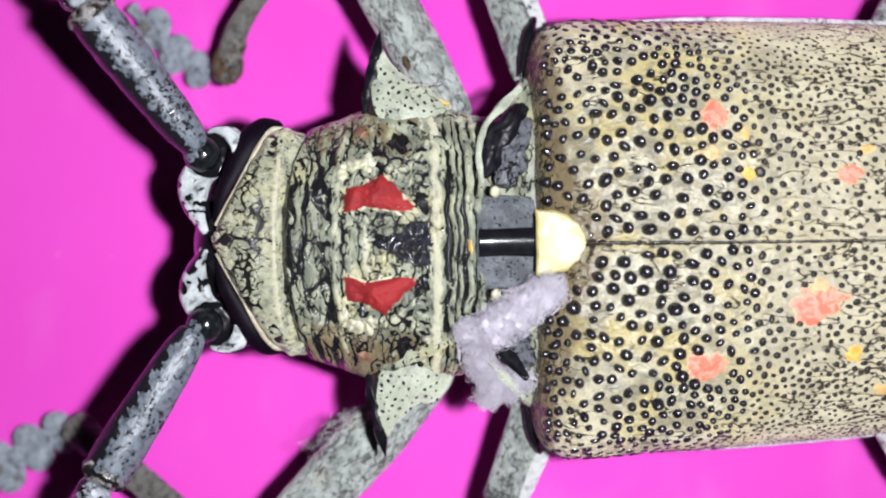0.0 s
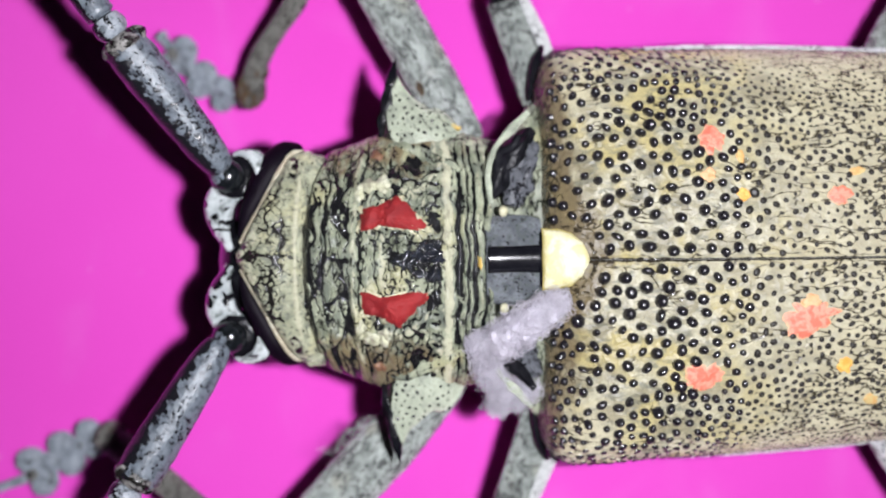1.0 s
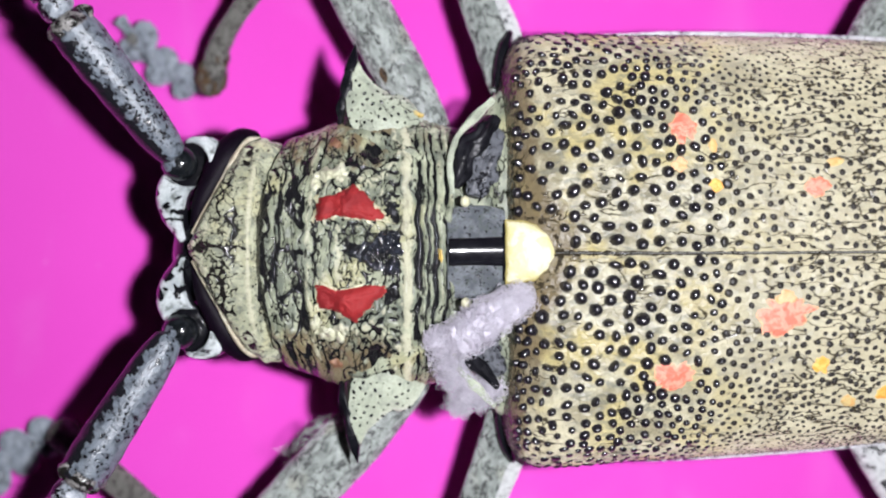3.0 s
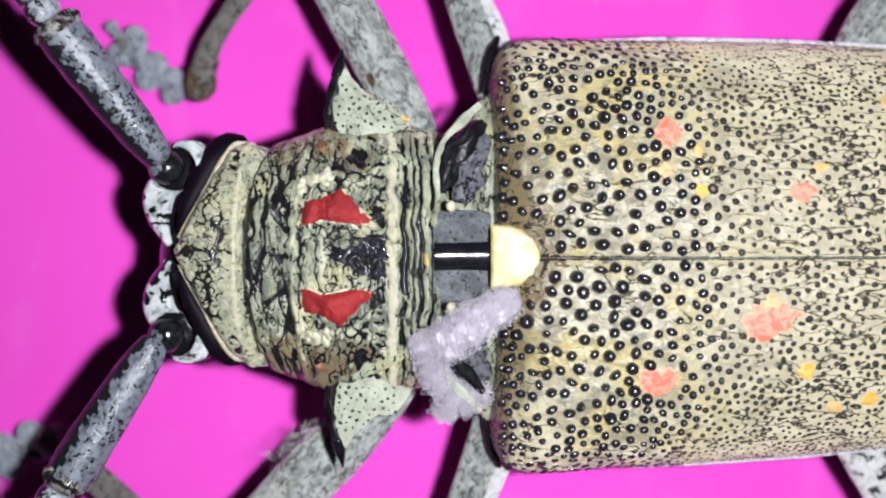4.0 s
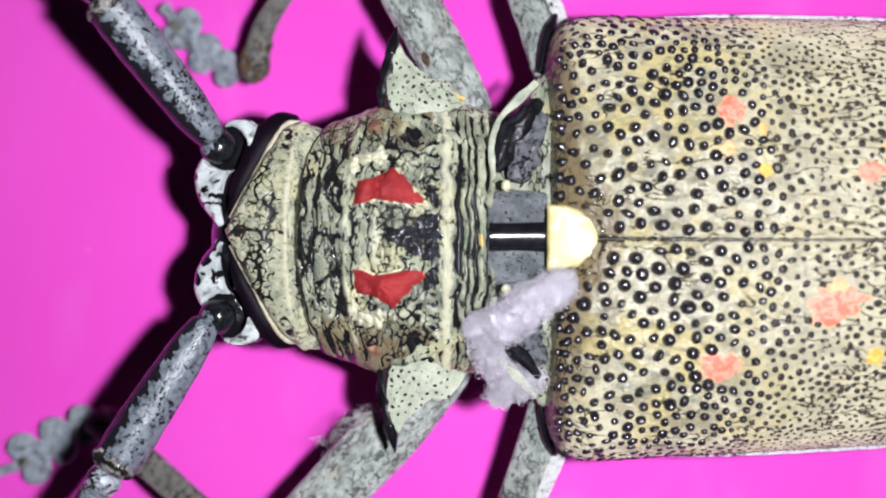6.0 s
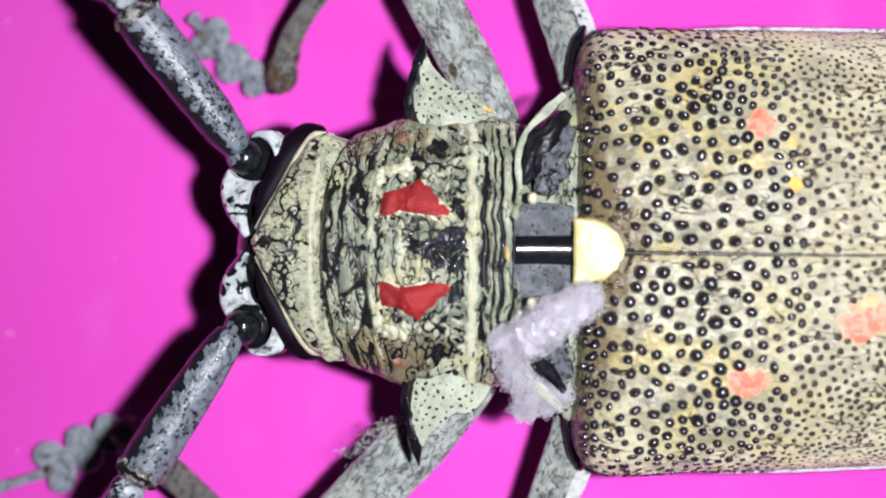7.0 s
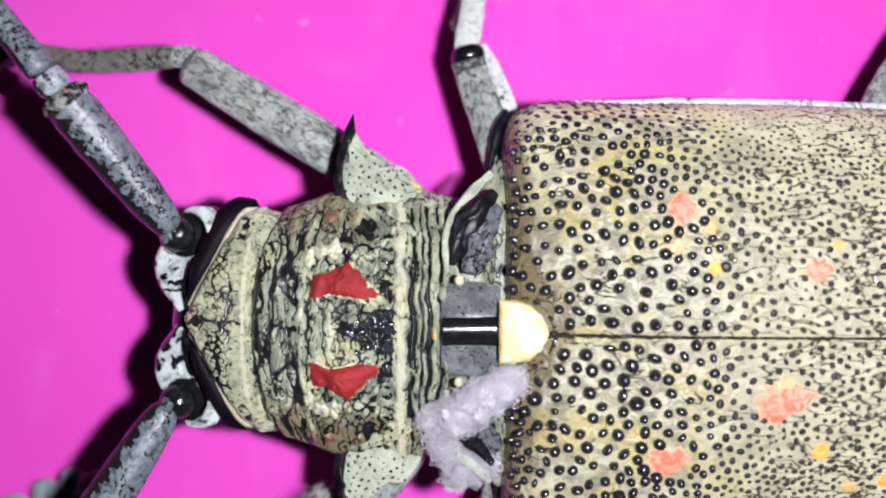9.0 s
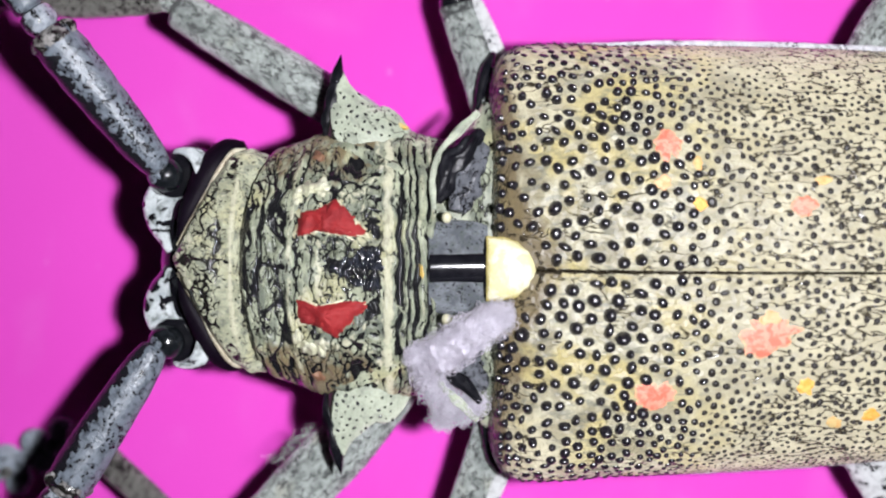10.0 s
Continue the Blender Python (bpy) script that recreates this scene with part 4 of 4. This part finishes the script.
for s in (1, -1):
    field = tubercle_field(s)
    field.sort(key=lambda q: q[0].x + 0.35 * abs(q[0].y))
    rest, behind = [], []
    for i, (v, n, size, x, flat) in enumerate(field):
        m = Matrix.Translation(v * MM) @ n.to_track_quat("Z", "X").to_matrix().to_4x4() @ Matrix.Diagonal((size * (0.9 + 0.2 * math.sin(i * 7.1)), size * (1.12 + 0.2 * math.sin(i * 3.3)), size * flat * (1.5 + 0.3 * math.sin(i * 5.7)), 1))
        if i < 150:
            ob = new("tubercle", dome)
            ob.parent = cases[s]
            ob.matrix_basis = m
        else:
            fine = min(1, max(0, (x - 9.0) / 5.0))
            size *= 1 - fine * (0.55 - 0.45 * abs(math.sin(i * 12.9)))
            m = Matrix.Translation(v) @ n.to_track_quat("Z", "X").to_matrix().to_4x4() @ Matrix.Rotation(math.sin(i * 4.7) * 0.6, 4, "Z") @ Matrix.Diagonal((size * (1.05 + 0.2 * math.sin(i * 7.1)), size * (1.1 + 0.2 * math.sin(i * 3.3) + 0.3 * fine * abs(math.sin(i * 2.3))), size * flat * (1.25 if x < 11.5 else 0.75), 1))
            (rest if x < 11.5 else behind).append(([tuple(m @ Vector(c)) for c in DOME], DOME_FACES, None))
    tagged(part("tubercle_field", joined(*rest), M_TUBERCLE, cases[s], "small glossy black tubercles"), kind="stuff")
    tagged(part("fine_granulation", joined(*behind), M_GRANULE, cases[s], "fine dark granules"), kind="stuff")


# ---- legs ----
# fine pale hairs along limb edges
def hairs(name, places, count, length, parent, seed, mat=M_HAIR, thick=0.009):
    rng = random.Random(seed)
    pieces = []
    for _ in range(count):
        a, b, spread = rng.choice(places)
        p = Vector(a).lerp(Vector(b), rng.random()) + Vector([rng.gauss(0, spread) for _ in range(3)])
        d = Vector((rng.gauss(0, 1), rng.gauss(0, 1), abs(rng.gauss(0, 0.6)))).normalized()
        bend = Vector((rng.gauss(0, 1), rng.gauss(0, 1), rng.gauss(0, 1))) * 0.3 * length
        k = length * (0.5 + rng.random())
        pieces.append(tube([(0, *p, thick), (0.5, *(p + d * k * 0.5 + bend * 0.25), thick), (1, *(p + d * k + bend), thick * 0.5)], 5, 3))
    return part(name, joined(*pieces), mat, parent)


def limb(name, p, q, radii, mat, parent, flat=0.8, label="", dark=None, n=50, wobble=0.06):
    """A limb from p to q, built along its own x axis."""
    way = Vector(q) - Vector(p)
    ob = part(name, tube(rounded((0, 0, 0), (way.length, 0, 0), radii, 0.3), n, 24, flat, wobble, dark), mat, parent, label)
    ob.matrix_basis = Matrix.Translation(Vector(p) * MM) @ way.to_track_quat("X", "Z").to_matrix().to_4x4()
    return ob


def tarsus(parent, joints, size=1.0):
    """Heart-shaped foot segments along a line of places, with a slender claw segment."""
    for i in range(len(joints) - 1):
        a, b = Vector(joints[i]), Vector(joints[i + 1])
        if i == len(joints) - 3:
            # added dark ball: stands for the shade between the lobes
            part("foot_hollow_shade", ball(*(a.lerp(b, 0.8) + Vector((0, 0, 0.32))), 0.36, 0.36, 0.2, 10, 14), M_BELLY, parent, "dark ball painting the shade between the foot lobes")
        d = (b - a).normalized()
        side = Vector((-d.y, d.x, 0)).normalized()
        if i < len(joints) - 2:
            w = size * (0.56 + 0.12 * i)
            k = size * (0.92 + 0.08 * i)
            lumps = [ball(*(a + d * 0.35), 0.55 * k, 0.55 * k, 0.45, 10, 12), ball(*(a.lerp(b, 0.65) + side * w * 0.8), 0.76 * k, 0.66 * k, 0.45, 10, 12, math.atan2(d.y, d.x) + 0.5),
                     ball(*(a.lerp(b, 0.65) - side * w * 0.8), 0.76 * k, 0.66 * k, 0.45, 10, 12, math.atan2(d.y, d.x) - 0.5)]
            fused(part("foot_segment", joined(*lumps), M_TARSUS, parent, "blue-grey heart-shaped foot segment"), 0.1, 3)
        else:
            part("claw_segment", tube(rounded(a, b, (0.3, 0.26, 0.3, 0.38)), 20, 12), M_TARSUS, parent)


# lower front leg, at rest
limb("front_femur", (-1.9, -5.9, 7.6), (-10.8, -15.1, 7.6), (0.9, 1.3, 1.5, 1.5, 1.4, 1.2), M_LEG, beetle, 0.8, "grey felted front femur")
low_tibia = part("front_tibia", tube(rounded((-11.3, -15.8, 7.2), (-21.0, -9.3, 2.4), (0.75, 0.68, 0.7, 0.75, 0.8, 0.85), 0.3), 50, 24, 0.85, 0.06), M_TIBIA, beetle, "brown-grey front shin")
part("brush", tube(rounded((-19.9, -9.75, 2.8), (-20.9, -9.15, 2.3), (0.6, 0.7, 0.6)), 16, 16, 0.9, 0.3), M_BROWN, low_tibia, "brown bristly shin end")
tarsus(low_tibia, [(-21.0, -9.3, 1.6), (-22.4, -10.0, 1.2), (-24.0, -10.9, 0.9), (-25.7, -12.0, 0.8), (-28.8, -13.0, 0.8)], 1.12)

# upper front leg, which swings forward: femur from its root along x, shin from the knee along x
FEMUR, SHIN = 12.9, 11.4
# dark knee end; shading along both long edges is put into the colour
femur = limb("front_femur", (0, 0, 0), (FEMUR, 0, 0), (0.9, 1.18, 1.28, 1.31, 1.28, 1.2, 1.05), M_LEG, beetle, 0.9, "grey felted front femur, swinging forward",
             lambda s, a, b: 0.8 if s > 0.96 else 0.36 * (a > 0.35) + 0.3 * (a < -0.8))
part("brown_patch", tube([(0, 3.0, 0.85, 0.72, 0.05), (0.5, 3.5, 0.7, 0.86, 0.26), (1, 4.1, 0.55, 0.92, 0.05)], 12, 12, 0.5, 0.3), M_BROWN, femur, "brown worn patch on the femur")
tibia = part("front_tibia", tube([(0, -0.1, 0, 0, 0.42), (0.3, 0.3, 0, 0.05, 0.56), (1.5, 1.6, 0.12, 0.15, 0.62), (5, 5, 0.2, 0.2, 0.58), (7.4, 7.4, -0.15, 0.12, 0.52), (9.2, 9.2, -0.32, 0.06, 0.58), (11.4, 11.3, 0.0, 0, 0.7), (11.9, 11.9, -0.05, -0.05, 0.5)],
                                 50, 20, 0.85, 0.08), M_TIBIA, beetle, "brown-grey front shin, swinging forward")
part("knee", tube(rounded((-0.8, 0, 0), (0.25, 0, 0), (0.5, 0.58, 0.45)), 16, 16, 0.9, 0.1), M_LEG, tibia, "grey knee joint")
part("brush", tube(rounded((9.5, -0.25, -0.02), (11.7, 0.0, -0.15), (0.55, 0.66, 0.8, 0.7)), 26, 20, 0.9, 0.4), M_BROWN, tibia, "brown bristly shin end")
tarsus(tibia, [(12.2, -0.7, -0.9), (12.65, -2.1, -1.4), (12.45, -3.6, -1.6), (11.8, -5.5, -1.85), (11.5, -6.3, -2.0)])

# middle and hind legs
mid_legs = {}
for sgn in (1, -1):
    mid = part("middle_femur", tube(rounded((2.9, sgn * 7.0, 8.2), (0.95, sgn * 12.7, 7.0), (1.0, 1.02, 0.98, 0.95, 0.92), 0.3), 50, 24, 0.75, 0.06,
                                    lambda s, a, b: 0.85 * (s > 0.95) + 0.55 * (s > 0.85 and b > 0.1)), M_MID_LEG, beetle, "grey felted middle femur")
    part("pale_stripe", tube([(0, 3.85, sgn * 7.6, 8.1, 0.25), (0.2, 3.45, sgn * 8.6, 8.0, 0.36), (0.5, 2.75, sgn * 10.6, 7.7, 0.42), (0.8, 2.05, sgn * 12.4, 7.35, 0.34), (1, 1.6, sgn * 13.4, 7.1, 0.2)], 30, 16, 0.8, 0.1),
         M_PALE_LEG, mid, "pale felt flank of the middle femur")
    part("black_knee", tube(rounded((1.0, sgn * 12.55, 7.3), (0.85, sgn * 13.25, 7.1), (0.72, 0.84, 0.8, 0.62), 0.15), 20, 20, 0.8, 0.12), M_BLACK, mid, "glossy black knee joint")
    # added black wedge that paints the shadowed gap beside the wing case
    part("shadow_wedge", tube([(0, 1.95, sgn * 7.2, 9.6, 0.06), (0.4, 2.15, sgn * 8.2, 9.3, 0.24), (0.75, 2.4, sgn * 9.2, 9.1, 0.3), (1, 2.75, sgn * 10.1, 8.7, 0.12)], 24, 14), M_BLACK, mid, "black wedge standing in for the shadow between femur and wing case")
    shin = part("middle_tibia", tube([(0, 0.85, sgn * 13.1, 7.2, 0.58), (0.06, 0.9, sgn * 13.7, 7.0, 0.62), (0.2, 1.1, sgn * 15.2, 6.2, 0.6), (0.6, 1.7, sgn * 19.5, 3.6, 0.68), (1, 2.2, sgn * 22.5, 1.6, 0.7)], 40, 20, 0.85, 0.25),
                M_PALE_LEG, beetle, "ragged pale middle shin")
    hairs("hair_fringe", [((0.9, sgn * 13.6, 7.0), (1.3, sgn * 16.5, 5.6), 0.42)], 40, 0.35, shin, 8)
    mid_legs[sgn] = (mid, shin)
    hind = limb("hind_femur", (19.2, sgn * 7.5 + 0.5, 7.4), (25.2, sgn * 16.6 + 0.5, 6.2), (1.0, 1.2, 1.3, 1.25, 1.1), M_PALE_LEG if sgn < 0 else M_LEG, beetle, 0.8,
                "mottled pale hind femur", lambda s, a, b: 0.62 * (noise.noise(Vector((s * 14, a * 1.5, b))) > 0.1) if sgn < 0 else 0)
    limb("hind_tibia", (25.6, sgn * 17.2 + 0.5, 6.0), (32.0, sgn * 25.0 + 0.5, 1.4), (0.6, 0.65, 0.65, 0.7), M_LEG, beetle, 0.85, "grey felted hind shin")


tagged(hairs("hair_fringe", [((-6.2, -8.0, 8.6), (-8.2, -9.8, 8.2), 0.25)], 90, 0.55, beetle, 3), "fine pale hairs on the front femur", kind="stuff")

# ---- lint caught behind the thorax shield ----
lint = new("lint_tuft")
tagged(lint, "lilac-white fluffy lint tuft caught on the beetle", "lint")
LINT = [((2.7, -2.0, 14.75), 0.6), ((2.2, -2.35, 14.9), 0.8), ((1.5, -2.75, 14.95), 0.95), ((0.9, -3.2, 14.85), 1.0), ((0.3, -3.6, 14.5), 0.95), ((-0.25, -3.75, 14.0), 0.75),
        ((-0.9, -3.9, 13.9), 0.5), ((-0.5, -4.7, 13.3), 0.75), ((-0.2, -5.5, 12.6), 0.7), ((0.3, -6.2, 12.0), 0.75), ((0.9, -6.6, 11.6), 0.7), ((1.5, -6.3, 11.8), 0.6), ((0.1, -7.0, 11.4), 0.45)]
core = part("lint_core", joined(*[ball(*c, r * 0.8, r * 0.8, r * 0.62, 10, 14, 0, 0.7) for c, r in LINT[:7]], *[ball(*c, r * 0.4, r * 0.4, r * 0.35, 10, 14, 0, 0.8) for c, r in LINT[7:]]), M_LINT, lint,
            "matted lilac-white fibres")
fused(core, 0.08, 26)


def lint_fibres(count, seed, thick, curl):
    rng = random.Random(seed)
    pieces = []
    for i in range(count):
        c, r = rng.choice(LINT)
        d = Vector([rng.gauss(0, 1) for _ in range(3)]).normalized()
        d.z = abs(d.z) * 0.8
        p = Vector(c) + d * r * (0.55 + 0.5 * rng.random())
        keys, way = [], Vector([rng.gauss(0, 1) for _ in range(3)]).normalized()
        turn = Vector([rng.gauss(0, 1) for _ in range(3)]).normalized()
        for k in range(7):
            keys.append((k, *p, thick))
            way = (way + curl * way.cross(turn) + Vector([rng.gauss(0, 0.25) for _ in range(3)])).normalized()
            back = (Vector(c) - p)
            way = (way + back.normalized() * max(0, back.length - r * 0.75) * 1.3).normalized()
            p = p + way * 0.16
        pieces.append(tube(keys, 13, 4))
    return joined(*pieces)


tagged(part("loose_lint", lint_fibres(4200, 5, 0.009, 0.75), M_LINT, lint), "curled loose lint fibres", kind="stuff")


# ---- the torch beside the lens ----
torch = new("torch")
tagged(torch, "small white torch held beside the lens above the beetle", "torch", kind="structure")
part("glass", (([(1.5 * math.cos(2 * math.pi * j / 24), 1.5 * math.sin(2 * math.pi * j / 24), 0.0) for j in range(24)]), [tuple(reversed(range(24)))], None), M_TORCH, torch, "glowing white torch glass")
part("case", tube([(0, 0, 0, 0.3, 1.9), (0.5, 0, 0, 1.5, 1.9), (1, 0, 0, 2.6, 1.7)], 6, 24, 1.0), M_CASE, torch, "black torch case")

# ---- what moves: the upper front leg lifts its foot and swings forward ----
def motions():
    walk(torch, [(t, m @ pose(9.3 * MM, 0.2 * MM, 0.3 * MM, 0, 10, 0)) for t, m in PATH])
    # seconds, femur's bearing, shin's bearing, shin's dip, femur's roll, in degrees
    steps = [(0.0, 118.8, 240.5, 25.0, 0), (7.5, 118.8, 240.5, 25.0, 0), (7.6, 118.8, 240.0, 24.5, 0), (7.7, 120.5, 234.0, 22.0, 10), (7.8, 127.0, 202.0, 12.0, 30), (7.9, 137.5, 184.0, 8.0, 55),
             (8.0, 143.3, 176.0, 6.0, 80), (8.1, 148.6, 174.0, 8.0, 90), (8.2, 150.4, 174.0, 10.0, 90), (8.3, 150.4, 175.0, 14.0, 90), (8.5, 149.3, 177.5, 16.0, 90), (9.0, 148.6, 178.5, 16.0, 90), (10.0, 148.6, 178.5, 16.0, 90)]
    femur_rows, tibia_rows = [], []
    for t, a, b, dip, roll in steps:
        root = Vector((-1.05 - 0.8 * roll / 90, 5.92 - 0.32 * roll / 90, 8.0))
        knee = root + (FEMUR + 0.8) * Vector((math.cos(radians(a)), math.sin(radians(a)), 0))
        femur_rows.append((t, pose(*(root * MM), roll, 0, a)))
        tibia_rows.append((t, pose(*(knee * MM), 0, dip, b)))
    # as the body creeps on, the planted limbs lag behind it
    slack = [(0.0, 0.0), (7.5, 0.0), (7.7, 0.05), (8.0, 0.35), (8.3, 0.75), (8.6, 0.95), (9.0, 1.0), (10.0, 1.0)]
    walk(low_tibia, [(t, pose(1.1 * k * MM, -0.1 * k * MM, 0)) for t, k in slack])
    for limb_part in mid_legs[1]:
        walk(limb_part, [(t, pose(-0.35 * k * MM, 0.6 * (1 - k) * MM, 0)) for t, k in slack])
    walk(femur, femur_rows)
    walk(tibia, tibia_rows)


motions()
